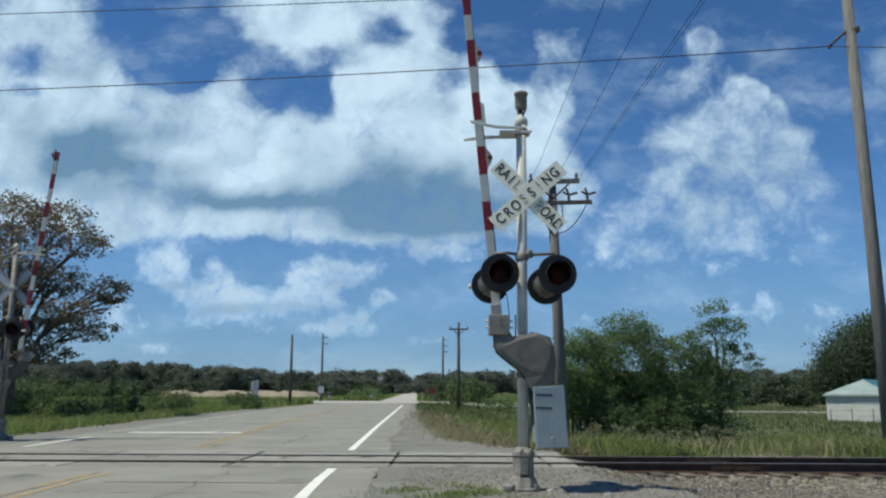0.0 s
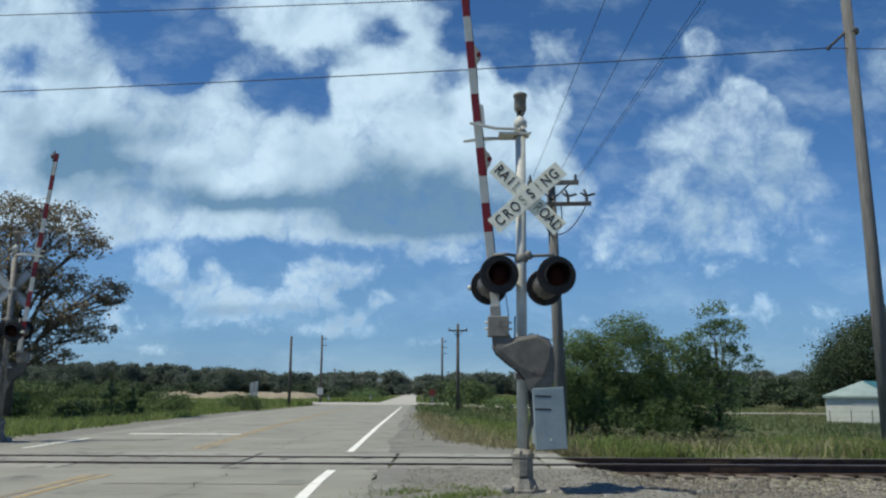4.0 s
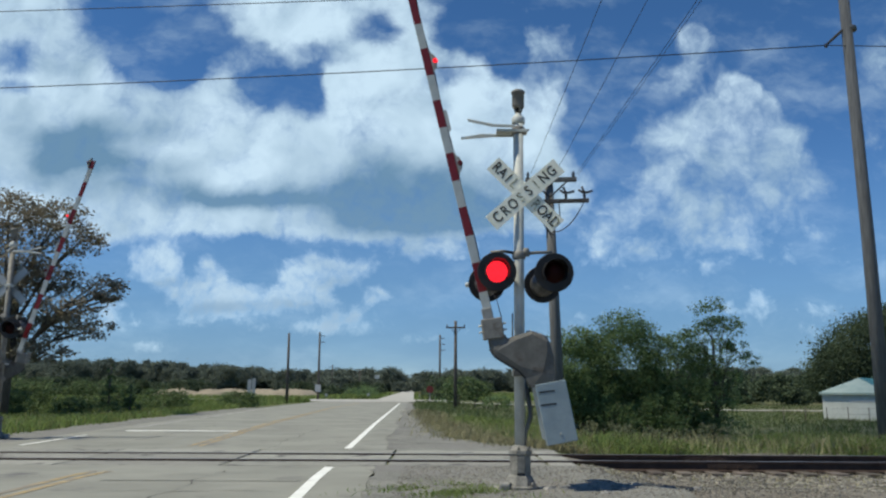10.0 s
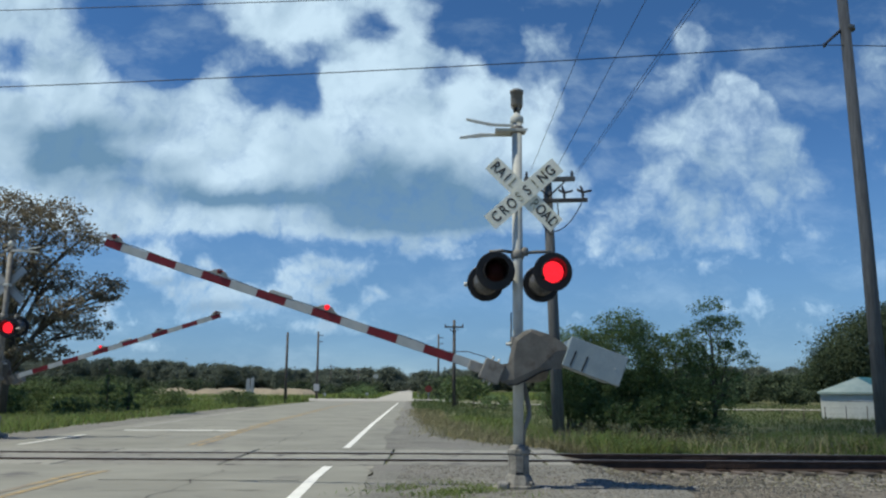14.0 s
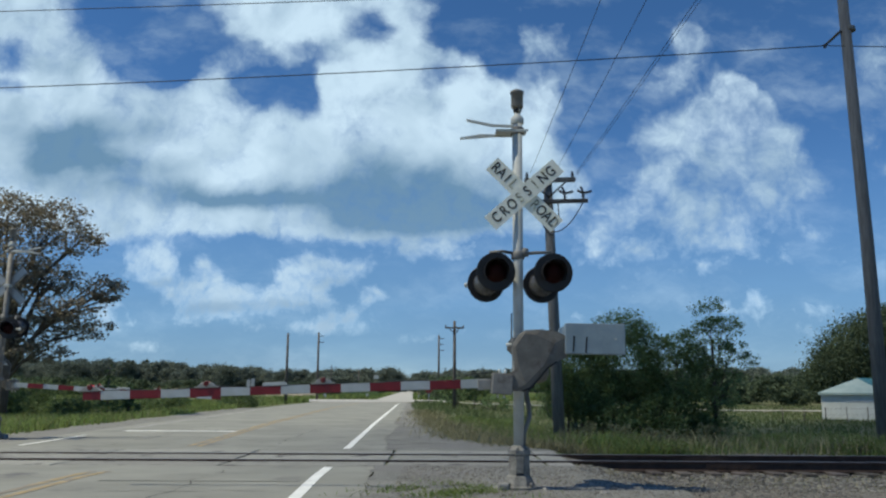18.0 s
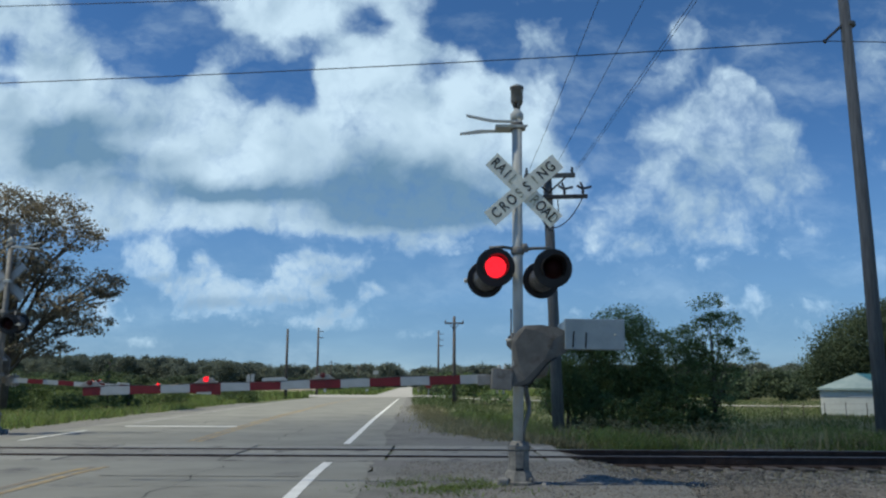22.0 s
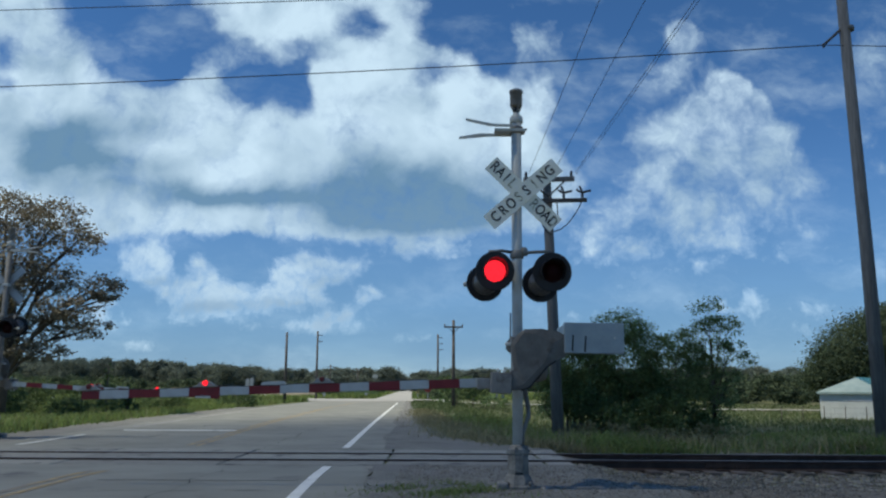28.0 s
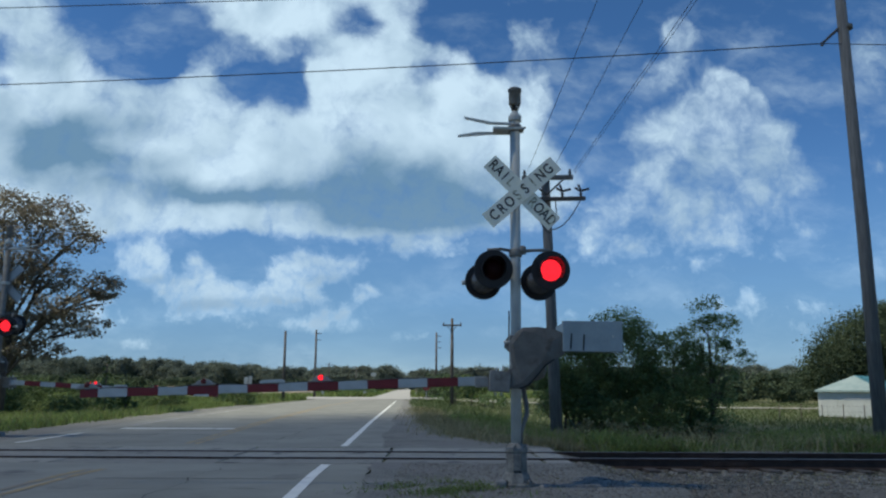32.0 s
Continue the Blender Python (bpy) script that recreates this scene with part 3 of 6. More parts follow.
def road_left(y):
    return np.interp(y, [-30, 10, 18.8, 26, 60, 90, 130, 700], [-7.6, -8.85, -9.25, -9.85, -12.2, -13.3, -14.0, -31.5])


def far_left(y):
    return np.interp(y, [112, 121, 300, 700], [-9.0, -9.4, -15.3, -31.5])


def land(x, y):
    x, y = np.asarray(x, float), np.asarray(y, float)
    right = sst(0.3, 7.0, x - road_right(y) - 2.5) * sst(18.0, 27.0, y)
    left = sst(1.5, 9.0, road_left(y) - x) * sst(17.0, 25.0, y)
    z = -0.05 - 0.75 * right * (1 - sst(70, 130, y)) - 0.25 * left
    bed = sst(2.2, 3.6, x) * sst(10.5, 13.0, y) * (1 - sst(18.0, 19.0, y))
    bed = np.maximum(bed, sst(11.4, 13.0, -x) * sst(12.0, 13.2, y) * (1 - sst(18.0, 19.2, y)))
    z = z * (1 - bed) - 0.24 * bed
    under = (x < road_right(y) + 0.9) & (x > road_left(y) - 0.9)
    z = np.where(under, -0.05, z) + grade(y)
    hill = sst(220, 600, np.hypot(x, y)) * 5.0 * sst(25, 160, np.abs(x + 20))
    return z + hill


def ground():
    xs = np.concatenate([-np.geomspace(4500, 42, 36), np.linspace(-40, 30, 141), np.geomspace(32, 4500, 36)])
    ys = np.concatenate([-np.geomspace(4500, 32, 24), np.linspace(-30, 60, 151), np.geomspace(62, 4800, 60)])
    gx, gy = np.meshgrid(xs, ys)
    gz = land(gx, gy)
    wob = np.sin(gx * 1.7 + np.sin(gy * 1.1) * 2) * np.sin(gy * 1.3 + 1.0) * 0.03
    off = (gx > road_right(gy) + 2.2) | (gx < road_left(gy) - 2.0)
    gz = gz + wob * off * ((gy > 19) | (gy < 9))
    co = np.stack([gx, gy, gz], -1).reshape(-1, 3)
    nx, ny = len(xs), len(ys)
    i = (np.arange(ny - 1)[:, None] * nx + np.arange(nx - 1)[None]).ravel()
    ob = raw_mesh("ground", co, np.stack([i, i + 1, i + nx + 1, i + nx], 1), SOIL)
    smooth(ob)
    tagged(ob, "grassy earth falling away gently beyond the tracks", "ground", kind="structure")


ground()


def strip(name, left, right, ys, z, material, label, category, n=4, thick=0.0):
    """A band between two lines down the road."""
    ys = np.asarray(ys, float)
    rows = []
    for k in range(n + 1):
        x = left(ys) + (right(ys) - left(ys)) * k / n
        rows.append(np.stack([x, ys, z(x, ys) if callable(z) else grade(ys) + z], 1))
    co = np.stack(rows, 1).reshape(-1, 3)
    w = n + 1
    i = (np.arange(len(ys) - 1)[:, None] * w + np.arange(n)[None]).ravel()
    ob = raw_mesh(name, co, np.stack([i, i + 1, i + w + 1, i + w], 1), material)
    return tagged(ob, label, category, kind="structure")


Y_NEAR = np.concatenate([np.linspace(-30, 4, 30), np.linspace(4.2, 14.1, 60)])
Y_FAR = np.concatenate([np.linspace(17.35, 90, 300), np.geomspace(92, 119, 12)])
for ys in (Y_NEAR, Y_FAR):
    strip("road", lambda y: road_left(y) - 0.7, lambda y: road_right(y) + 0.8 + 0.1 * np.sin(y * 0.5) + 0.04 * np.sin(y * 1.3 + 1) + 0.015 * np.sin(y * 6.1), ys, lambda x, y: grade(y) - 0.04 * sst(11.5, 14.1, y) * (y < 15), ASPHALT, "worn light grey asphalt road running straight away", "road", 8)
FAR_LABEL = "pale concrete road climbing to the distant hill"
strip("road", far_left, lambda y: road_right(y) + 1.4, np.geomspace(118, 700, 60), 0.03, FAR_CONCRETE, FAR_LABEL, "road", 4)


def side_road(x):
    return np.interp(x, [2, 30, 120, 320], [107, 88, 84, 80])


def crossroad_right():
    xs = np.linspace(2, 320, 120)
    rows = [np.stack([xs, side_road(xs) + d, land(xs, side_road(xs) + d) + 0.08], 1) for d in (-1.3, 0.0, 1.3)]
    co = np.stack(rows, 1).reshape(-1, 3)
    i = (np.arange(119)[:, None] * 3 + np.arange(2)[None]).ravel()
    tagged(raw_mesh("road", co, np.stack([i, i + 1, i + 4, i + 3], 1)[:, ::-1], FAR_CONCRETE), "pale crossroad beyond the tracks", "road", kind="structure")


crossroad_right()
strip("road", lambda y: -460 + 0 * y, lambda y: 2 + 0 * y, np.linspace(96, 121, 6), lambda x, y: grade(y) + 0.02, FAR_CONCRETE, "pale crossroad beyond the tracks", "road", 60)
# painted lines
strip("edge_line", lambda y: road_right(y) - 0.075, lambda y: road_right(y) + 0.075, np.linspace(-12, 13.9, 40), lambda x, y: 0.005 - 0.04 * sst(11.5, 14.1, y), WHITE_LINE, "solid white edge line worn on asphalt", "road line", 1)
strip("edge_line", lambda y: road_right(y) - 0.075, lambda y: road_right(y) + 0.075, np.linspace(17.7, 84, 80), 0.005, WHITE_LINE, "solid white edge line worn on asphalt", "road line", 1)
strip("edge_line", lambda y: road_left(y) - 0.06, lambda y: road_left(y) + 0.06, np.linspace(18.3, 22.4, 8), 0.005, WHITE_LINE, "faded white edge line on asphalt", "road line", 1)
strip("edge_line", lambda y: road_left(y) - 0.07, lambda y: road_left(y) + 0.07, np.linspace(27, 88, 60), 0.005, FADED_LINE, "faded white edge line on asphalt", "road line", 1)
strip("edge_line", lambda y: road_left(y) - 0.07, lambda y: road_left(y) + 0.07, np.linspace(-12, 13.4, 30), lambda x, y: 0.005 - 0.04 * sst(11.5, 14.1, y), WHITE_LINE, "faded white edge line on asphalt", "road line", 1)
for off in (-0.11, 0.11):
    for a, b in ((-12, 12.8), (18.2, 84)):
        strip("centre_line", lambda y: centre_line(y) + off - 0.055, lambda y: centre_line(y) + off + 0.055, np.linspace(a, b, 60), lambda x, y: grade(y) + 0.005 - 0.04 * sst(11.5, 14.1, y) * (y < 15), YELLOW_LINE, "faded yellow double centre line", "road line", 1)
strip("stop_line", lambda y: -9.45 + 0 * y, lambda y: -6.75 + 0 * y, np.linspace(24.75, 25.2, 3), 0.006, WHITE_LINE, "white stop line before the crossing", "road line", 4)
strip("stop_line", lambda y: -6.68 + 0 * y, lambda y: -6.12 + 0 * y, np.linspace(24.75, 25.2, 3), 0.006, WHITE_LINE, "white stop line before the crossing", "road line", 2)
# tar seams and cracks across the lane
strip("tar_seam", lambda y: -4.6 + 0 * y, lambda y: -1.9 + 0 * y, np.linspace(11.3, 11.34, 2), lambda x, y: 0.004 + 0 * x, GAP, "dark tar seam across the lane", "road seam", 8)


def tar_crack(x0, y0, x1, y1, w):
    """A thin dark crack that wanders from one point to the other."""
    n = 40
    k = np.linspace(0, 1, n)
    wob = 0.05 * np.sin(k * 17 + x0) + 0.03 * np.sin(k * 41 + y0)
    dx, dy = x1 - x0, y1 - y0
    size = math.hypot(dx, dy)
    cx, cy = x0 + dx * k - dy / size * wob, y0 + dy * k + dx / size * wob
    half = w * (0.6 + 0.4 * np.sin(k * 23 + 1)) * np.clip(np.minimum(k, 1 - k) * 8, 0.1, 1)
    rows = [np.stack([cx - dy / size * half * sg, cy + dx / size * half * sg, 0.004 + 0 * cx - 0.04 * sst(11.5, 14.1, cy) * (cy < 15)], 1) for sg in (-1, 1)]
    co = np.stack(rows, 1).reshape(-1, 3)
    i = np.arange(n - 1) * 2
    tagged(raw_mesh("tar_seam", co, np.stack([i, i + 1, i + 3, i + 2], 1)[:, ::-1], GAP), "dark crack wandering over the asphalt", "road seam", kind="structure")


for seam in ((-4.7, 10.1, -1.9, 10.25, 0.012), (-8.4, 12.1, -5.5, 12.0, 0.012), (-5.0, 20.5, -2.2, 20.2, 0.02), (-9.0, 21.6, -5.8, 21.9, 0.02), (-3.7, 17.6, -4.0, 27.0, 0.012), (-7.3, 18.0, -7.9, 30.0, 0.014), (-3.2, 8.0, -3.4, 13.6, 0.008)):
    tar_crack(*seam)
# gravel beside the road
strip("gravel_shoulder", lambda y: road_right(y) + 0.66 + 0.12 * np.sin(y * 1.1) + 0.05 * np.sin(y * 4.7) + 0.02 * np.sin(y * 11), lambda y: road_right(y) + 4.6 + 0.2 * np.sin(y * 1.3), np.concatenate([np.linspace(-30, 5.8, 40), np.linspace(6, 14.0, 160)]), lambda x, y: np.maximum(land(x, y) + 0.025, -0.3) + 0.02, GRAVEL, "dusty gravel shoulder with scattered stones", "gravel", 10)
strip("gravel_shoulder", lambda y: road_right(y) + 0.5, lambda y: np.interp(y, [17.4, 19, 22, 31, 60, 90], [2.6, 1.6, 0.3, -0.5, -2.0, -3.2]) + 0.15 * np.sin(y * 2.1), np.linspace(17.4, 92, 80), lambda x, y: np.maximum(land(x, y), -0.05) + 0.045, GRAVEL, "grey gravel verge thinning into grass", "gravel", 6)
strip("gravel_shoulder", lambda y: road_left(y) - 2.6 + 0.3 * np.sin(y), lambda y: road_left(y) - 0.6, np.linspace(17.4, 60, 40), lambda x, y: np.maximum(land(x, y), -0.06) + 0.03, GRAVEL, "grey gravel verge thinning into grass", "gravel", 5)
strip("gravel_shoulder", lambda y: road_left(y) - 2.6, lambda y: road_left(y) - 0.6, np.linspace(-30, 14, 20), lambda x, y: np.maximum(land(x, y), -0.06) + 0.03, GRAVEL, "dusty gravel shoulder", "gravel", 5)


# ---- the railway ----
RAIL_NEAR, RAIL_FAR = 15.0, 16.5


def rail(y, label):
    t = thing("rail", label, "rail", pose(0, y, 0), "rails of the track")
    prof = [(-0.075, -0.18), (0.075, -0.18), (0.075, -0.165), (0.012, -0.14), (0.012, -0.045), (0.036, -0.035), (0.036, -0.004), (0.028, 0.0), (-0.028, 0.0), (-0.036, -0.004), (-0.036, -0.035), (-0.012, -0.045), (-0.012, -0.14), (-0.075, -0.165)]
    ends = [-160, -84, -48, -24, -12.2, 5.2, 17.1, 29.0, 52, 88, 160]
    for x0, x1 in zip(ends, ends[1:]):
        bm = bmesh.new()
        rings = [[bm.verts.new((x, a, b)) for a, b in prof] for x in (x0 + 0.004, (x0 + x1) / 2, x1 - 0.004)]
        for r, s in zip(rings, rings[1:]):
            for k in range(len(prof)):
                f = bm.faces.new((r[k], s[k], s[(k + 1) % len(prof)], r[(k + 1) % len(prof)]))
                f.material_index = 1 if k in (6, 7, 8) else 0
        bm.faces.new(rings[0])
        bm.faces.new(rings[-1][::-1])
        bmesh.ops.recalc_face_normals(bm, faces=bm.faces)
        part("rail_length", bm, (RAIL, RAIL_TOP), t)
    for x in (5.2, 17.1, 29.0):
        for sg in (-1, 1):
            bar = part("joint_bar", boxed(x - 0.45, x + 0.45, min(sg * 0.013, sg * 0.034), max(sg * 0.013, sg * 0.034), -0.135, -0.05, bevel=0.006), RAIL, t)
            for k in range(4):
                part("bolt", boxed(x - 0.36 + k * 0.22, x - 0.32 + k * 0.22, min(sg * 0.034, sg * 0.06), max(sg * 0.034, sg * 0.06), -0.11, -0.075), RAIL, bar)
    plate_mesh = bpy.data.meshes.new("tie_plate")
    bm = boxed(-0.09, 0.09, -0.16, 0.16, -0.186, -0.172)
    for sx, sy in ((-0.05, -0.095), (0.05, 0.095)):
        box(bm, sx - 0.012, sx + 0.012, sy - 0.015, sy + 0.015, -0.18, -0.155)
    bm.to_mesh(plate_mesh)
    bm.free()
    plate_mesh.materials.append(RAIL)
    for x in np.arange(2.7, 18.0, 0.53):
        ob = new("tie_plate", plate_mesh)
        ob.parent = t
        ob.matrix_basis = pose(x, 0, 0)


rail(RAIL_NEAR, "rust-brown steel rail with a worn shiny head")
rail(RAIL_FAR, "rust-brown steel rail with a worn shiny head")


def crossing_deck():
    deck = thing("crossing_deck", "worn grey road panels between and beside the rails", "level crossing", kind="structure")
    x = -12.15
    while x < 2.2:
        L = 2.8
        for a, b, top in ((14.1, RAIL_NEAR - 0.05, -0.032), (RAIL_NEAR + 0.115, RAIL_FAR - 0.115, -0.022), (RAIL_FAR + 0.05, 17.35, 0.0)):
            bm = boxed(x + 0.025, min(x + L, 2.35) - 0.025, a, b, -0.15, top + float(rng.uniform(-0.006, 0.004)), bevel=0.012)
            part("panel", bm, PANEL, deck)
        x += L
    for y in (RAIL_NEAR + 0.076, RAIL_FAR - 0.076, RAIL_NEAR - 0.043, RAIL_FAR + 0.043):
        w = 0.038 if y in (RAIL_NEAR + 0.076, RAIL_FAR - 0.076) else 0.007
        part("flangeway", boxed(-12, 2.35, y - w, y + w, -0.12, -0.06), GAP, deck)
    part("joint_filler", boxed(-12.1, 2.3, RAIL_NEAR + 0.13, RAIL_FAR - 0.13, -0.14, -0.075), GAP, deck)


crossing_deck()


def ties():
    bm0 = boxed(-0.11, 0.11, -1.3, 1.3, -0.16, 0.0, bevel=0.012)
    me = bpy.data.meshes.new("tie")
    bm0.to_mesh(me)
    bm0.free()
    me.materials.append(TIE)
    bed = thing("track_bed", "weathered timber ties under the rails", "track", kind="structure")
    for a, b in ((2.7, 34.0), (-34.0, -12.4)):
        x = a
        while x < b:
            ob = new("tie", me)
            ob.parent = bed
            ob.matrix_basis = pose(x, 15.75 + rng.uniform(-0.05, 0.05), -0.16 + rng.uniform(-0.008, 0.004), 0, 0, rng.uniform(-1.2, 1.2))
            x += 0.53 + rng.uniform(-0.03, 0.03)


ties()
strip("ballast", lambda y: 2.3 + 0 * y, lambda y: 60 + 0 * y, np.linspace(4.0, 18.6, 30), lambda x, y: np.maximum(land(x, y) + 0.012, -0.235) + 0.012 * np.sin(y * 2), BALLAST, "bed of grey-brown crushed stone", "ballast", 60)
strip("ballast", lambda y: -60 + 0 * y, lambda y: -12.2 + 0 * y, np.linspace(12.6, 18.6, 12), lambda x, y: land(x, y) * 0 - 0.235, BALLAST, "bed of grey-brown crushed stone", "ballast", 40)


def stones(name, count, x0, x1, y0, y1, size, zf, label):
    """Loose stones, each a rough little block."""
    base = np.array([[-1, -1, -1], [1, -1, -1], [1, 1, -1], [-1, 1, -1], [-1, -1, 1], [1, -1, 1], [1, 1, 1], [-1, 1, 1]], float)
    quads = np.array([[0, 3, 2, 1], [4, 5, 6, 7], [0, 1, 5, 4], [1, 2, 6, 5], [2, 3, 7, 6], [3, 0, 4, 7]])
    x, y = rng.uniform(x0, x1, count), rng.uniform(y0, y1, count)
    s = rng.gamma(3.0, size / 3.0, count).clip(size * 0.3, size * 2.2)
    ang = rng.uniform(0, math.tau, count)
    v = base[None] * (rng.uniform(0.55, 1.0, (count, 8, 1))) * rng.uniform(0.6, 1.0, (count, 1, 3)) * np.array([1, 1, 0.7])
    c, n = np.cos(ang)[:, None], np.sin(ang)[:, None]
    vx, vy = v[..., 0] * c - v[..., 1] * n, v[..., 0] * n + v[..., 1] * c
    co = np.stack([vx * s[:, None] + x[:, None], vy * s[:, None] + y[:, None], v[..., 2] * s[:, None] + (zf(x, y) + s * 0.1)[:, None]], -1)
    f = (quads[None] + (np.arange(count) * 8)[:, None, None]).reshape(-1, 4)
    return tagged(raw_mesh(name, co.reshape(-1, 3), f, STONE), label, "stones", kind="stuff")


stones("ballast_stones", 15000, 2.4, 17, 12.4, 14.9, 0.026, lambda x, y: np.maximum(land(x, y) + 0.012, -0.235), "coarse grey-brown ballast stones along the rails")
stones("ballast_stones", 36000, 2.4, 16, 9.0, 14.0, 0.013, lambda x, y: np.maximum(land(x, y) + 0.012, -0.235), "crushed grey-brown ballast stones along the rails")
stones("ballast_stones", 6000, 2.6, 18, 15.1, 18.6, 0.024, lambda x, y: np.full_like(x, -0.215), "crushed grey-brown ballast stones between the rails")
stones("shoulder_stones", 16000, -0.6, 5.0, 7.5, 13.8, 0.008, lambda x, y: np.maximum(land(x, y) + 0.025, -0.3) + 0.02, "small loose gravel round the signal base")


# ---- the crossing signal with its gate ----
LIFT = 84.4   # the raised arm's angle above the level
MOVERS = {}


def board(w, h, tilt, label, parent, y, z, x, sheet):
    bm = boxed(-w / 2, w / 2, -0.004, 0.004, -h / 2, h / 2, bevel=0.0015)
    for f in bm.faces:
        f.material_index = 1 if f.normal.y > 0.5 else 0
    ob = part("crossbuck_board", bm, (sheet, SIGN_GREY), parent, label, pose(x, y, z, 0, tilt, 0))
    for sg in (-1, 1):
        part("stiffener", boxed(-w / 2 + 0.02, w / 2 - 0.02, 0.005, 0.012, sg * (h / 2 - 0.02) - 0.012, sg * (h / 2 - 0.02) + 0.012), GALV_DARK, ob)
    return ob


def flasher(parent, x, y, z, turn, key, slant=0.0):
    """One flashing unit; it looks along its own -y."""
    lamp = part("flashing_light", lathe([(0.09, 0.0), (0.155, 0.05), (0.175, 0.14), (0.175, 0.2)], 24, pose(0, 0.0, 0, 90, 0, 0) @ pose(0, 0, -0.2)), HOUSING, parent, "round black warning lamp", pose(x, y, z, slant, 0, turn))
    # background disc with a hole for the lens
    bm = bmesh.new()
    n = 40
    rings = []
    for r, yy in ((0.142, -0.012), (0.252, -0.012), (0.258, -0.002), (0.252, 0.004), (0.142, 0.004)):
        rings.append([bm.verts.new((r * math.cos(k * math.tau / n), yy, r * math.sin(k * math.tau / n))) for k in range(n)])
    for a, b in zip(rings, rings[1:] + rings[:1]):
        for k in range(n):
            bm.faces.new((a[k], b[k], b[(k + 1) % n], a[(k + 1) % n]))
    bmesh.ops.recalc_face_normals(bm, faces=bm.faces)
    part("background_disc", bm, BLACK, lamp)
    # hood: an open tube, longer above
    bm = bmesh.new()
    rows = []
    for r in (0.163, 0.155):
        rows.append([])
        for k in range(33):
            a = radians(-38 + k * 256 / 32)
            reach = 0.13 + 0.1 * max(0.0, math.sin(a))
            rows[-1].append((bm.verts.new((r * math.cos(a), -0.01, r * math.sin(a))), bm.verts.new((r * math.cos(a), -0.01 - reach, r * math.sin(a)))))
    for k in range(32):
        for row in rows:
            bm.faces.new((row[k][0], row[k][1], row[k + 1][1], row[k + 1][0]))
        bm.faces.new((rows[0][k][1], rows[1][k][1], rows[1][k + 1][1], rows[0][k + 1][1]))
    bmesh.ops.recalc_face_normals(bm, faces=bm.faces)
    part("hood", bm, BLACK, lamp)
    # made-up turning ball: a lit and an unlit half, swung round to imitate flashing
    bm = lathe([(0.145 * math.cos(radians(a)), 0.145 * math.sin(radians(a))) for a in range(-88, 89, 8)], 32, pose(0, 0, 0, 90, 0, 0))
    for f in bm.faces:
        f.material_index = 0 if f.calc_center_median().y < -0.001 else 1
    insert = part("lamp_insert", bm, (LENS_LIT, LENS_DARK), lamp, "red ball, one half lit, turned to imitate a flashing lens", pose(0, 0.03, 0, 0, 0, 180))
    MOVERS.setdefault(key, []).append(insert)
    return lamp


def arm_stripes(arm, tip_u, start, period, length):
    """Red and white sheets along the bar, as sleeves."""
    d, perp = Vector((-0.0976, 0, 0.9952)), Vector((0.9952, 0, 0.0976))
    u, red = 0.52, False
    marks = []
    k = 0
    marks.append((0.55, start, False))
    while start + k * period < tip_u:
        a = start + k * period
        marks.append((a, min(a + length, tip_u), True))
        if a + length < tip_u:
            marks.append((a + length, min(a + period, tip_u), False))
        k += 1
    for a, b, red in marks:
        c = d * ((a + b) / 2) - perp * 0.398
        h, w = (b - a) / 2, 0.059 - 0.001 * (a + b) / 2
        m = pose(c.x, 0, c.z, 0, -5.6, 0)
        bm = boxed(-w, w, -0.022, 0.022, -h, h)
        bmesh.ops.bevel(bm, geom=[e for e in bm.edges if abs((e.verts[0].co - e.verts[1].co).z) > h], offset=0.008, segments=2, affect="EDGES")
        part("stripe", bm, ARM_RED if red else ARM_WHITE, arm, "red reflective sheet" if red else "white reflective sheet", m)


def faceted(profile, n):
    bm = lathe(profile, n, pose(0, 0, 0, 0, 0, 180 / n))
    for f in bm.faces:
        f.smooth = False
    return bm


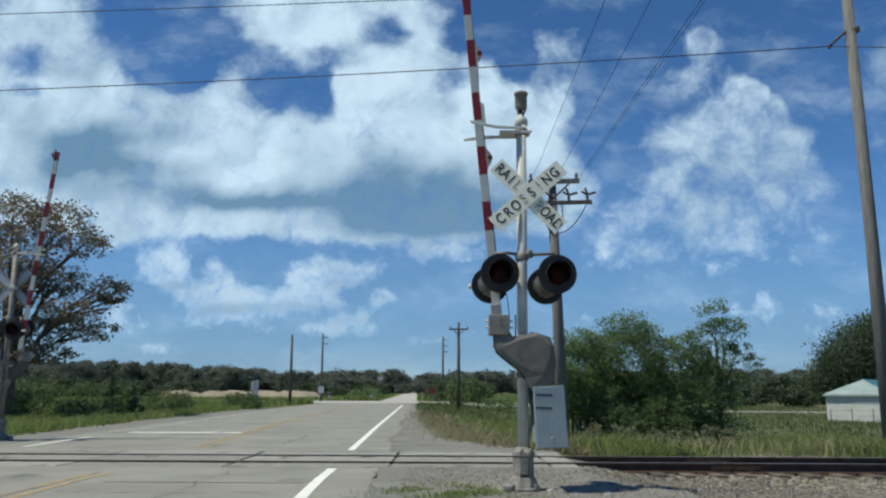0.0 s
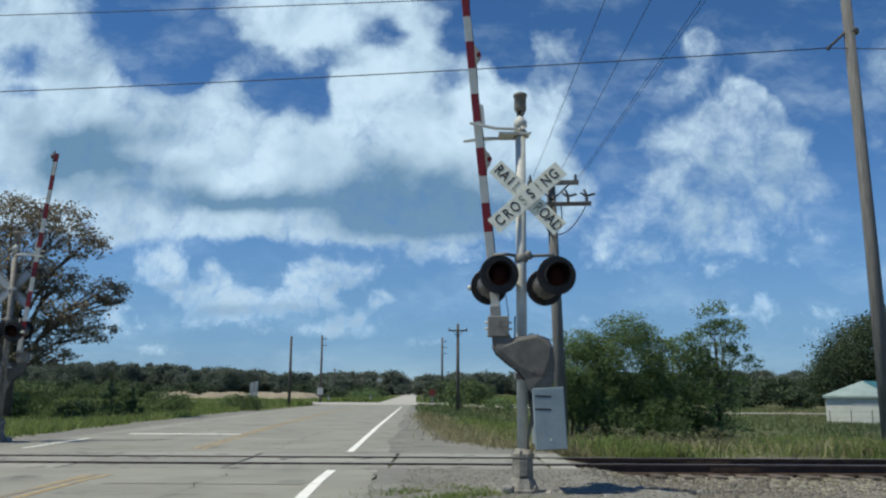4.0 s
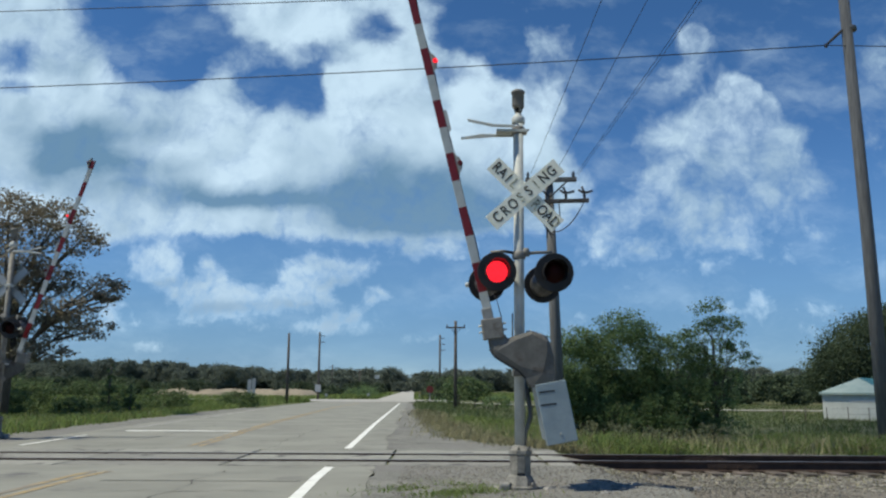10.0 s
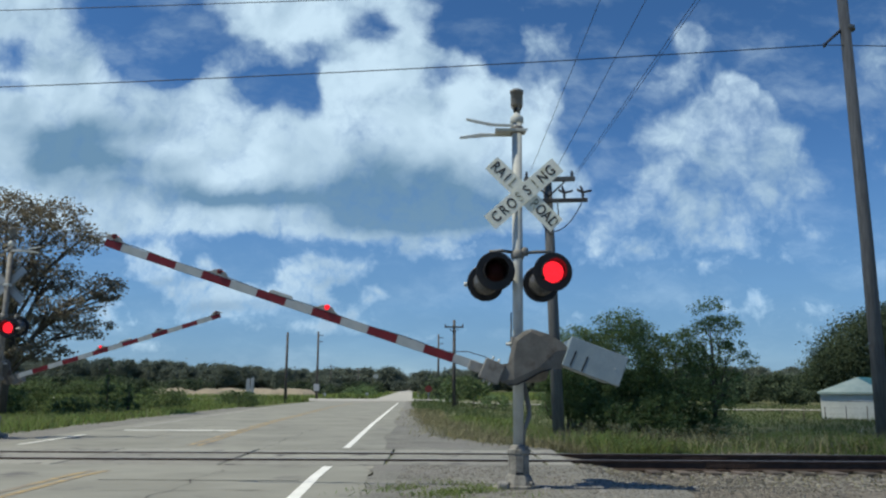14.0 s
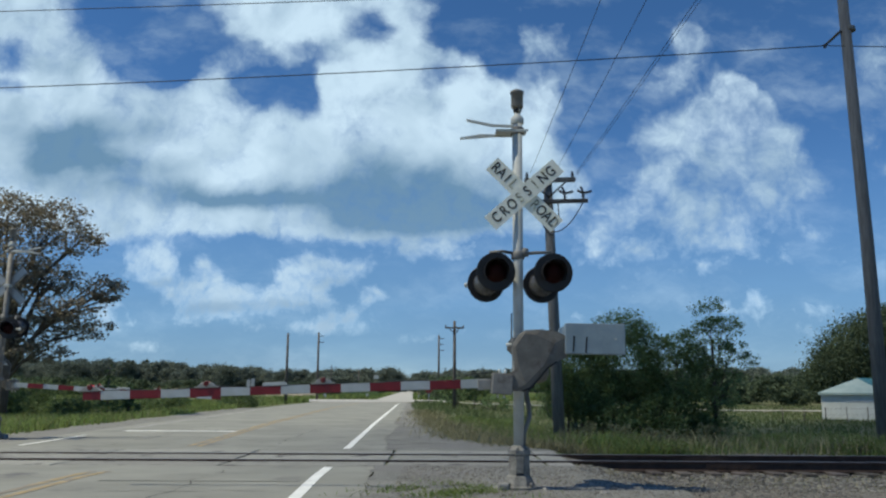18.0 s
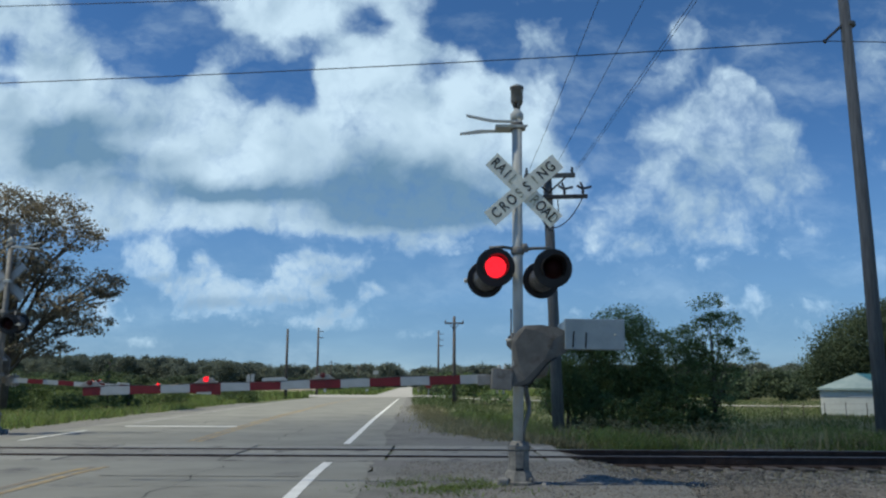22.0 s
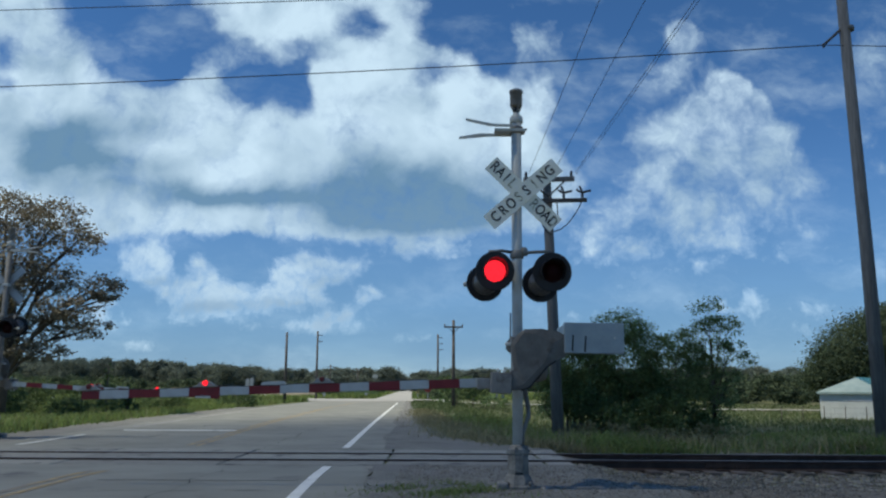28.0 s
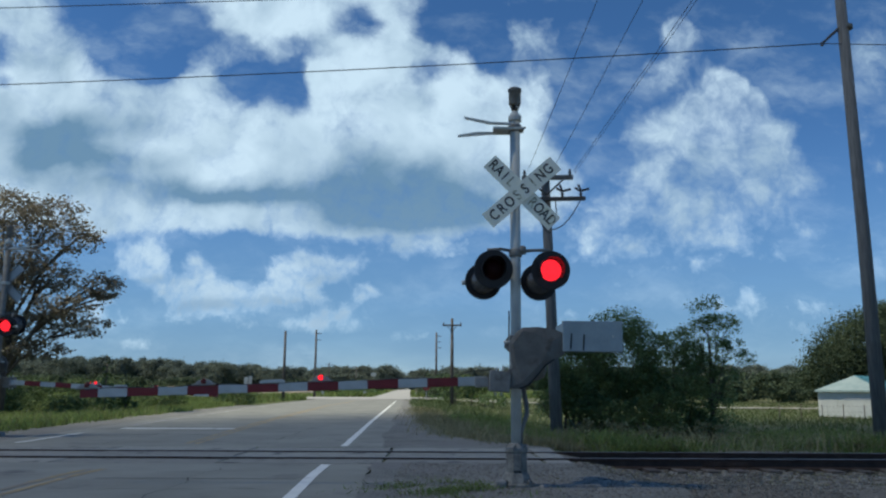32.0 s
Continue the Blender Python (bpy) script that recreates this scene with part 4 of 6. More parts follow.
def crossing_signal(m, side, label, coat, sheet=WHITE_SHEET):
    """side: the key of the lamps that flash together."""
    sig = thing("crossing_signal", label, "crossing signal", m, "gated crossing signals")
    part("mast", tubed([(0, 0, 0.3), (0, 0, 4.95)], 0.069, 20), coat, sig, "grey painted steel mast")
    part("junction_base", faceted([(0.24, -0.02), (0.24, 0.045), (0.21, 0.06), (0.165, 0.16), (0.142, 0.19), (0.138, 0.43), (0.152, 0.445), (0.152, 0.49), (0.13, 0.51), (0.08, 0.55)], 8), BASE_METAL, sig, "peeling painted cast base")
    part("base_door", plate([(-0.045, 0.22), (0.045, 0.22), (0.045, 0.41), (-0.045, 0.41)], -0.142, -0.129, 0.003), BASE_METAL, sig)
    part("base_slot", boxed(-0.05, 0.05, -0.141, -0.132, 0.193, 0.207), BLACK, sig)
    part("foot_block", boxed(-0.28, -0.14, -0.21, -0.04, -0.04, 0.1, bevel=0.03), ROCK, sig, "pale concrete block at the foot")
    for k in range(6):
        a = radians(15 + 60 * k)
        part("flange_bolt", lathe([(0.018, 0), (0.018, 0.03), (0.01, 0.04)], 6, pose(0.125 * math.cos(a), 0.125 * math.sin(a), 0.495)), GALV_DARK, sig)
    for k in range(4):
        a = radians(45 + 90 * k)
        part("anchor_bolt", lathe([(0.02, 0), (0.02, 0.05), (0.012, 0.06)], 6, pose(0.205 * math.cos(a), 0.205 * math.sin(a), 0.045)), GALV_DARK, sig)
    # bell
    bell = part("bell", lathe([(0.03, 5.07), (0.08, 5.085), (0.084, 5.1), (0.084, 5.27), (0.094, 5.275), (0.094, 5.31), (0.06, 5.33)], 24), GALV_DARK, sig, "grey cylindrical warning bell")
    part("bell_clamp", lathe([(0.078, 4.84), (0.09, 4.85), (0.09, 4.92), (0.08, 4.93), (0.06, 4.95), (0.03, 5.0)], 16), GALV, bell)
    for k in range(4):
        a = radians(20 + 90 * k)
        part("yoke_leg", tubed([(0.028 * math.cos(a), 0.028 * math.sin(a), 4.99), (0.07 * math.cos(a), 0.07 * math.sin(a), 5.09)], 0.014, 6), GALV_DARK, bell)
    # black core fills the dark gap between the yoke legs
    part("hammer", lathe([(0.02, 5.0), (0.03, 5.03), (0.02, 5.07)], 10), BLACK, bell)
    # keeper bracket that steadies the raised arm
    keeper = part("arm_keeper", boxed(-0.3, 0.12, -0.095, 0.075, 4.705, 4.745, bevel=0.008), GALV, sig, "galvanised fork for the raised arm")
    part("prong", plate([(-0.05, 4.755), (-0.36, 4.765), (-0.69, 4.835), (-0.7, 4.87), (-0.34, 4.8), (-0.05, 4.79)], -0.13, -0.1, 0.004), GALV, keeper)
    part("prong", plate([(-0.05, 4.69), (-0.36, 4.685), (-0.78, 4.645), (-0.78, 4.675), (-0.5, 4.725), (-0.05, 4.725)], 0.08, 0.11, 0.004), GALV, keeper)
    part("clamp", lathe([(0.085, 4.69), (0.09, 4.7), (0.09, 4.78), (0.085, 4.79)], 16), GALV_DARK, keeper)
    part("bolt", tubed([(0.07, -0.06, 4.74), (0.14, -0.06, 4.74)], 0.014, 6), GALV_DARK, keeper)
    # crossbuck
    b1 = board(1.22, 0.235, 44.6, "white board lettered in black, one half of a crossbuck", sig, -0.085, 3.83, 0.08, sheet)
    b2 = board(1.22, 0.235, -41.5, "white board lettered in black, one half of a crossbuck", sig, -0.105, 3.83, 0.08, sheet)
    def lettered(board_ob, text, x, step, faded):
        for k, ch in enumerate(text):
            words(ch, 0.185, LETTER_FADED if k in faded else LETTER, board_ob, pose(x + k * step, -0.0055, 0, 90, 0, 0), "letter").scale = (0.86, 1.08, 1)

    lettered(b1, "RAIL", -0.53, 0.108, (3,))
    lettered(b1, "ROAD", 0.2, 0.113, (0, 3))
    words("L", 0.185, LETTER, b1, pose(0.528, -0.0058, 0, 90, 0, 0), "letter").scale = (0.86, 1.08, 1)
    lettered(b2, "CROSSING", -0.49, 0.138, (3, 5))
    part("crossbuck_clamp", boxed(-0.08, 0.08, -0.08, 0.09, 3.79, 3.87, bevel=0.01), GALV, sig)
    # lamp crossarm
    ca = part("lamp_crossarm", tubed([(-0.38, -0.02, 3.05), (-0.2, -0.02, 3.065), (0.05, -0.01, 3.03), (0.2, -0.02, 3.05), (0.44, -0.02, 3.06)], 0.022, 10), GALV_DARK, sig, "bent grey tube that carries the lamps")
    part("hub", lathe([(0.08, 2.96), (0.09, 2.98), (0.09, 3.05), (0.075, 3.07)], 16), GALV_DARK, ca)
    part("hub_cap", lathe([(0.05, 3.0), (0.05, 3.09), (0.03, 3.11)], 12, pose(0.09, -0.03, 0)), GALV_DARK, ca)
    for x in (-0.33, 0.42):
        part("drop_tube", tubed([(x, 0.1, 3.055), (x, 0.12, 2.77)], 0.02, 8), GALV_DARK, ca)
        part("lamp_yoke", boxed(x - 0.03, x + 0.03, 0.02, 0.5, 2.74, 2.8, bevel=0.01), BLACK, ca)
    flasher(sig, -0.305, -0.17, 2.77, 3, side + "_a", 2)
    flasher(sig, 0.445, -0.17, 2.765, 3, side + "_b", 2)
    flasher(sig, -0.4, 0.5, 2.7, 186, side + "_c")
    flasher(sig, 0.37, 0.5, 2.695, 186, side + "_d")
    part("lamp_peg", lathe([(0.02, 0), (0.035, 0.015), (0.035, 0.05), (0.02, 0.06), (0.02, 0.13)], 10, pose(-0.7, 0.52, 2.68, 0, 90, 0)), GALV, sig, "small grey peg on the lamp")
    # gate machine on the mast
    gm = part("gate_machine", boxed(-0.06, 0.43, 0.09, 0.42, 1.34, 2.0, bevel=0.13), GALV_DARK, sig, "grey steel gate machine housing")
    part("cover", boxed(0.05, 0.32, 0.42, 0.45, 1.48, 1.86, bevel=0.015), GALV_DARK, gm)
    part("shaft", tubed([(0.12, -0.32, 1.75), (0.12, 0.48, 1.75)], 0.045, 14), GALV_DARK, gm)
    part("mount_clamp", boxed(-0.09, 0.09, -0.085, 0.1, 1.42, 1.5, bevel=0.01), GALV_DARK, gm)
    part("mount_clamp", boxed(-0.09, 0.09, -0.085, 0.1, 1.84, 1.92, bevel=0.01), GALV_DARK, gm)
    part("conduit", tubed([(0.06, 0.15, 1.38), (0.11, 0.11, 1.2), (0.14, 0.07, 1.02), (0.145, 0.05, 0.92), (0.1, 0.0, 0.8), (0.07, -0.02, 0.7), (0.06, -0.03, 0.53)], [0.034] * 4 + [0.028, 0.02, 0.02], 8), GALV_DARK, sig, "dark flexible cable from machine to base")
    part("conduit", tubed([(-0.08, 0.1, 2.25), (-0.082, 0.08, 2.1), (-0.085, 0.08, 1.9)], 0.011, 6), GALV_DARK, sig)
    part("stop_bolt", tubed([(-0.16, -0.02, 1.83), (-0.05, -0.02, 1.83)], 0.022, 8), GALV, gm, "bright stop bolt")
    part("lifting_eye", tubed([(0.1, 0.2, 1.97), (0.12, 0.2, 2.02), (0.17, 0.2, 2.03), (0.2, 0.2, 1.97)], 0.012, 6), GALV, gm)
    part("lifting_eye", tubed([(0.2, 0.14, 1.97), (0.23, 0.14, 2.01), (0.27, 0.14, 1.97)], 0.012, 6), GALV, gm)
    # swinging part: all in the raised pose, round the shaft
    rim = [(-0.529, 0.234), (-0.522, 0.076), (-0.472, -0.025), (-0.35, -0.13), (-0.205, -0.234), (-0.126, -0.342), (-0.061, -0.47), (0.2, -0.46), (0.252, -0.34), (0.27, -0.126), (0.248, 0.076), (0.176, 0.162), (0.047, 0.234), (-0.112, 0.212), (-0.277, 0.184), (-0.306, 0.234)]
    face = [(-0.432, 0.04), (-0.166, -0.19), (0.1, -0.3), (0.194, -0.053), (0.205, 0.08), (0.03, 0.19), (-0.166, 0.15)]
    bm = bmesh.new()
    rings = [[bm.verts.new((x, y, z)) for x, z in pts] for pts, y in ((rim, -0.29), (rim, -0.325), (face, -0.352))]
    n = len(rim)
    for k in range(n):
        bm.faces.new((rings[0][k], rings[0][(k + 1) % n], rings[1][(k + 1) % n], rings[1][k]))
    bm.faces.new(rings[0])
    bm.faces.new(rings[2])
    edges = [bm.edges.get((r[k], r[(k + 1) % len(r)])) for r in rings[1:] for k in range(len(r))]
    bmesh.ops.bridge_loops(bm, edges=edges)
    bmesh.ops.recalc_face_normals(bm, faces=bm.faces)
    arm = part("gate_arm", bm, MECH_PALE, sig, "red and white striped gate arm with counterweight", pose(0.12, 0, 1.75))
    MOVERS[side + "_arm"] = [arm]
    fan = [(-0.06, 0.14), (0.03, 0.24), (0.14, 0.22), (0.26, 0.12), (0.3, -0.06), (0.24, -0.46), (-0.02, -0.46)]
    part("rear_plate", plate(fan, 0.46, 0.49, 0.004), GALV_DARK, arm)
    part("plate_rim", tubed([(x, -0.32, z) for x, z in rim[1:6]], 0.014, 6), BLACK, arm)
    cl = part("arm_clamp", boxed(-0.58, -0.315, -0.36, -0.16, 0.2, 0.46, bevel=0.012), GALV_DARK, arm, "bolted grey clamp at the arm's foot")
    for x, z in ((-0.595, 0.3), (-0.595, 0.38), (-0.3, 0.3), (-0.3, 0.38)):
        part("clamp_bolt", tubed([(x - 0.03, -0.3, z), (x + 0.03, -0.3, z)], 0.014, 6), GALV, cl)
    arm_stripes(arm, 5.77, 0.89, 0.775, 0.4)
    d, perp = Vector((-0.0976, 0, 0.9952)), Vector((0.9952, 0, 0.0976))
    for k, u in enumerate((2.67, 4.18, 5.68)):
        c = d * u - perp * 0.339
        mm = pose(c.x, 0, c.z, 0, -5.6, 0)
        foot = part("arm_light", plate([(0.0, -0.16), (0.01, -0.16), (0.024, -0.11), (0.05, -0.09), (0.068, -0.055), (0.068, 0.055), (0.05, 0.09), (0.024, 0.11), (0.01, 0.16), (0.0, 0.16)], -0.028, 0.028, 0.004), MECH_LIGHT, arm, "small red lamp in a grey housing", mm)
        # only the front of this lens is lit; turning it imitates the flashing
        foot2 = lathe([(0.026, -0.046), (0.034, -0.042), (0.038, 0.0), (0.034, 0.042), (0.026, 0.046)], 16, pose(c.x, 0, c.z, 0, -5.6, 0) @ pose(0.05, 0, 0, 90, 0, 0))
        for f in foot2.faces:
            f.material_index = 0 if f.calc_center_median().y < -0.01 else 1
        lens = part("arm_lens", foot2, (LENS_LIT, LENS_ARM), arm, "red lens on the gate arm")
        ctr = mm @ Vector((0.05, 0, 0))
        lens.data.transform(Matrix.Translation(-ctr))
        lens.matrix_basis = pose(ctr.x, ctr.y, ctr.z, 0, 0, 180)
        MOVERS.setdefault(side + ("_la", "_lb", "_lt")[k], []).append((lens, ctr))
    for u, l in ((3.3, 0.16),):
        c = d * u - perp * 0.341
        part("splice_strap", plate([(0.0, -l), (0.02, -l), (0.045, -l * 0.8), (0.045, l * 0.8), (0.02, l), (0.0, l)], -0.026, 0.026, 0.003), ARM_WHITE, arm, "pale metal splice on the bar", pose(c.x, 0, c.z, 0, -5.6, 0))
    c = d * 0.58 - perp * 0.405
    part("bar_socket", boxed(-0.075, 0.06, -0.03, 0.03, -0.09, 0.09, bevel=0.01), MECH_LIGHT, arm, "dull galvanised socket", pose(c.x, -0.02, c.z, 0, -5.6, 0))
    pts = [(-0.315, -0.3, 0.46), (-0.345, -0.3, 0.71)] + [tuple(d * u - perp * (0.342 - 0.01 * math.sin(u * 5)) + Vector((0, -0.01, 0))) for u in np.linspace(1.0, 5.7, 24)]
    part("arm_cable", tubed(pts, 0.006, 5), CABLE, arm)
    cw = part("counterweight", boxed(-0.065, 0.325, -0.36, -0.26, -1.18, -0.42, bevel=0.01), BOX_STEEL, arm, "bluish grey counterweight slabs", pose(0.02, 0, -0.02, 0, -3, 0))
    part("slab", boxed(-0.03, 0.31, -0.26, 0.4, -1.14, -0.44, bevel=0.008), BOX_STEEL, cw)
    for z in (-0.52, -0.68):
        part("slot", boxed(0.0, 0.2, -0.364, -0.359, z - 0.01, z + 0.01, m=pose(0, 0, 0, 0, 4, 0)), BLACK, cw)
    part("bolt_head", lathe([(0.014, 0), (0.012, 0.012)], 6, pose(0.13, -0.36, -1.06, 90, 0, 0)), GALV, cw)
    return sig


NEAR_SIGNAL = crossing_signal(pose(1.0, 10.7, -0.02, 0, 0.3, 0), "near", "grey crossing signal with crossbuck, red flashers and striped gate arm", GALV)
# the far mast gets a darker grey than the near one
FAR_SIGNAL = crossing_signal(pose(-11.15, 20.8, 0.0, 0, 0, 180), "far", "grey crossing signal across the tracks, seen from behind", GALV_DARK)


# ---- poles and wires ----
def wire(name, pts, r, label="black overhead wire sagging between poles"):
    ob = part(name, tubed(pts, r, 5), CABLE)
    return tagged(ob, label, "cable", "overhead wires")


def span(a, b, sag, n=24):
    a, b = Vector(a), Vector(b)
    return [a.lerp(b, k / n) - Vector((0, 0, 4 * sag * (k / n) * (1 - k / n))) for k in range(n + 1)]


def bracket_pole():
    p = thing("utility_pole", "tall weathered grey wooden pole with a side bracket", "utility pole", pose(11.75, 22.0, -0.6))
    part("shaft", tubed([(0, 0, -0.3), (-0.04, 0, 6), (-0.16, 0, 14)], [0.2, 0.17, 0.14], 16), POLE, p)
    br = part("bracket", tubed([(-0.12, 0, 12.25), (-0.4, 0, 12.0), (-0.75, -0.02, 11.68)], [0.05, 0.04, 0.035], 8), POLE_FAR, p, "dark steel arm holding a wire")
    part("insulator", lathe([(0.03, 0), (0.055, 0.03), (0.035, 0.06), (0.055, 0.09), (0.03, 0.12)], 12, pose(-0.78, -0.02, 11.58)), INSULATOR, br)
    part("shaft_band", lathe([(0.17, 0), (0.175, 0.02), (0.175, 0.1), (0.17, 0.12)], 16, pose(-0.04, 0, 12.1)), GALV_DARK, p)


bracket_pole()


def insulator(parent, x, y, z):
    i = part("insulator", lathe([(0.02, 0), (0.06, 0.03), (0.03, 0.07), (0.075, 0.1), (0.03, 0.15), (0.05, 0.18), (0.02, 0.22)], 10, pose(x, y, z)), INSULATOR, parent, "dark porcelain insulator")
    return i


def crossarm_pole():
    p = thing("utility_pole", "leaning weathered pole with two crossarms and insulators", "utility pole", pose(4.0, 28.0, -0.8, 0, -1.6, 0))
    part("shaft", tubed([(0, 0, -0.2), (0, 0, 5), (0, 0, 9.55)], [0.21, 0.185, 0.15], 14), POLE, p)
    a1 = part("crossarm", boxed(-0.85, 0.95, -0.3, -0.17, 9.28, 9.44, bevel=0.015), POLE, p)
    part("brace", tubed([(0.0, -0.2, 8.75), (0.62, -0.24, 9.3)], 0.03, 6), POLE_FAR, a1)
    part("brace", tubed([(0.0, -0.2, 8.75), (-0.62, -0.24, 9.3)], 0.03, 6), POLE_FAR, a1)
    for x in (-0.75, 0.2, 0.85):
        insulator(a1, x, -0.235, 9.44)
    a2 = part("crossarm", boxed(-0.9, 1.35, -0.28, -0.17, 8.52, 8.66, bevel=0.015), POLE_FAR, p)
    for x in (0.55, 1.2):
        f = insulator(a2, x, -0.22, 8.66)
        part("fuse_arm", tubed([(x - 0.2, -0.22, 8.99), (x - 0.02, -0.22, 8.86), (x + 0.3, -0.24, 8.93)], 0.045, 6), INSULATOR, f)
        part("fuse_arm", tubed([(x - 0.08, -0.22, 9.1), (x + 0.02, -0.22, 8.86)], 0.04, 6), INSULATOR, f)
    part("pole_bracket", tubed([(0.3, -0.2, 8.52), (0.32, -0.2, 7.9)], 0.02, 6), POLE_FAR, a2)
    part("drop_cable", tubed(span((1.15, -0.24, 8.5), (0.1, -0.2, 7.5), 0.25, 14), 0.02, 6), CABLE, p)
    part("drop_cable", tubed(span((-0.5, -0.24, 8.5), (0.1, -0.2, 7.4), 0.3, 14), 0.02, 6), CABLE, p)


crossarm_pole()
wire("overhead_wire", span((-70, 30, 12.0), (10.97, 21.98, 11.05), 0.9), 0.016)
wire("overhead_wire", span((10.97, 21.98, 11.05), (60, 17, 11.2), 0.8), 0.014)
wire("overhead_wire", span((-70, 28, 13.9), (11.6, 22, 13.1), 0.55), 0.014)
for x0, x1 in ((3.1, 2.9), (3.95, 3.9), (4.7, 5.6)):
    wire("overhead_wire", span((x0, 27.8, 8.8), (x1, -30, 9.6), 0.4, 30), 0.007)
wire("overhead_wire", span((4.75, 27.8, 8.75), (6.1, -30, 9.9), 0.3, 30), 0.006)


def far_pole(x, y, h, arms=(), box_at=0.0, r=0.13, steps=0, label="distant dark wooden utility pole"):
    z = float(land(x, y))
    p = thing("utility_pole", label, "utility pole", pose(x, y, z), "distant poles")
    part("shaft", tubed([(0, 0, -0.2), (0.0, 0, h)], [r * 1.2, r * 0.8], 8), POLE_FAR, p)
    for za, w in arms:
        arm = part("crossarm", boxed(-w / 2, w / 2, -0.2, -0.08, za, za + 0.13, bevel=0.01), POLE_FAR, p)
        part("brace", tubed([(0, -0.12, za - 0.5), (w * 0.25, -0.14, za)], 0.03, 5), POLE_FAR, arm)
        part("brace", tubed([(0, -0.12, za - 0.5), (-w * 0.25, -0.14, za)], 0.03, 5), POLE_FAR, arm)
        for k in (-0.46, 0.46):
            part("insulator", lathe([(0.04, 0), (0.06, 0.08), (0.03, 0.2)], 6, pose(k * w, -0.14, za + 0.13)), INSULATOR, arm)
    for k in range(steps):
        part("side_bracket", boxed(0.05, 0.75, -0.06, 0.02, h - 0.6 - 0.9 * k, h - 0.5 - 0.9 * k), POLE_FAR, p)
    if box_at:
        # a plain block stands for the small roundish sign on the pole
        part("meter_box", boxed(-0.4, 0.4, -0.35, -0.1, box_at, box_at + 1.0, bevel=0.03), SIGN_GREY, p, "grey block for a small roundish sign")
    return p


far_pole(1.12, 69.0, 7.35, ((6.7, 1.6),), r=0.14, label="dark wooden utility pole with one crossarm")
far_pole(-15.95, 85.0, 7.2, r=0.14)
far_pole(-17.7, 118.0, 9.7, box_at=1.2, steps=2, r=0.16, label="dark utility pole with a grey sign block near its foot")
far_pole(-0.36, 125.0, 9.8, steps=3, r=0.16)
far_pole(-25.0, 250.0, 7.5, ((6.6, 3.0),), r=0.2, label="distant utility pole with a crossarm by the road")
far_pole(-44.0, 330.0, 11, ((10, 3.0),), r=0.22)


# ---- plants ----
def leaf_cloud(lobes, per, size, squash=0.8):
    """Corners of many small folded leaves in clumps about the lobes."""
    allc = []
    for dx, dy, dz, rx, ry, rz in lobes:
        n = int(per * (rx * ry * rz) ** (2 / 3))
        nc = max(5, n // 26)
        d = rng.normal(size=(nc, 3))
        d /= np.linalg.norm(d, axis=1)[:, None]
        rad = rng.uniform(0.35, 1.0, (nc, 1)) ** 0.5
        cl = d * rad * np.array([rx, ry, rz]) * (1 + 0.18 * np.sin(d[:, :1] * 5 + dx) * np.cos(d[:, 2:] * 4 + dz))
        which = rng.integers(0, nc, n)
        spread = 0.2 * (rx * ry * rz) ** (1 / 3)
        p = cl[which] + rng.normal(size=(n, 3)) * spread * np.array([1, 1, 0.6])
        allc.append(p + np.array([dx, dy, dz]))
    c = np.concatenate(allc)
    n = len(c)
    a = rng.normal(size=(n, 3))
    a[:, 2] *= 0.5
    a /= np.linalg.norm(a, axis=1)[:, None]
    b = np.cross(a, rng.normal(size=(n, 3)))
    b /= np.linalg.norm(b, axis=1)[:, None]
    s = size * rng.uniform(0.6, 1.4, (n, 1))
    a, b = a * s, b * s * 0.55
    co = np.stack([c - a, c + b - a * 0.1, c + a, c - b - a * 0.1], 1).reshape(-1, 3)
    return co, np.arange(n * 4).reshape(-1, 4)


def tree(name, x, y, lobes, trunk, leaf, per=420, size=0.1, category="tree", label="", trunk_r=0.2, group="", limbs=2, z=None):
    z = float(land(x, y)) - 0.05 if z is None else z
    t = thing(name, label, category, pose(x, y, z), group)
    bm = bmesh.new()
    for k, (bx, by, r) in enumerate(trunk):
        tube(bm, [(bx * 0.2, by * 0.2, 0), (bx * 0.5, by * 0.5, lobes[0][2] * 0.35), (bx, by, lobes[0][2] * 0.8)], [r, r * 0.75, r * 0.4], 8)
    for dx, dy, dz, rx, ry, rz in lobes:
        bx, by, r = trunk[int(abs(dx * 7)) % len(trunk)]
        start = Vector((bx * 0.6, by * 0.6, max(0.2, dz * 0.4)))
        end = Vector((dx, dy, dz))
        mid = start.lerp(end, 0.55) + Vector((0, 0, 0.12 * (end - start).length))
        tube(bm, [start, mid, end], [r * 0.4, r * 0.25, r * 0.08], 6)
        for k in range(limbs):
            tip = end + Vector(rng.uniform(-1, 1, 3)) * Vector((rx, ry, rz)).length * 0.45
            tube(bm, [mid, mid.lerp(tip, 0.6), tip], [r * 0.2, r * 0.12, r * 0.04], 5)
    part("trunk", bm, BARK, t)
    co, f = leaf_cloud(lobes, per, size)
    raw_mesh("crown", co, f, leaf, t)
    return t


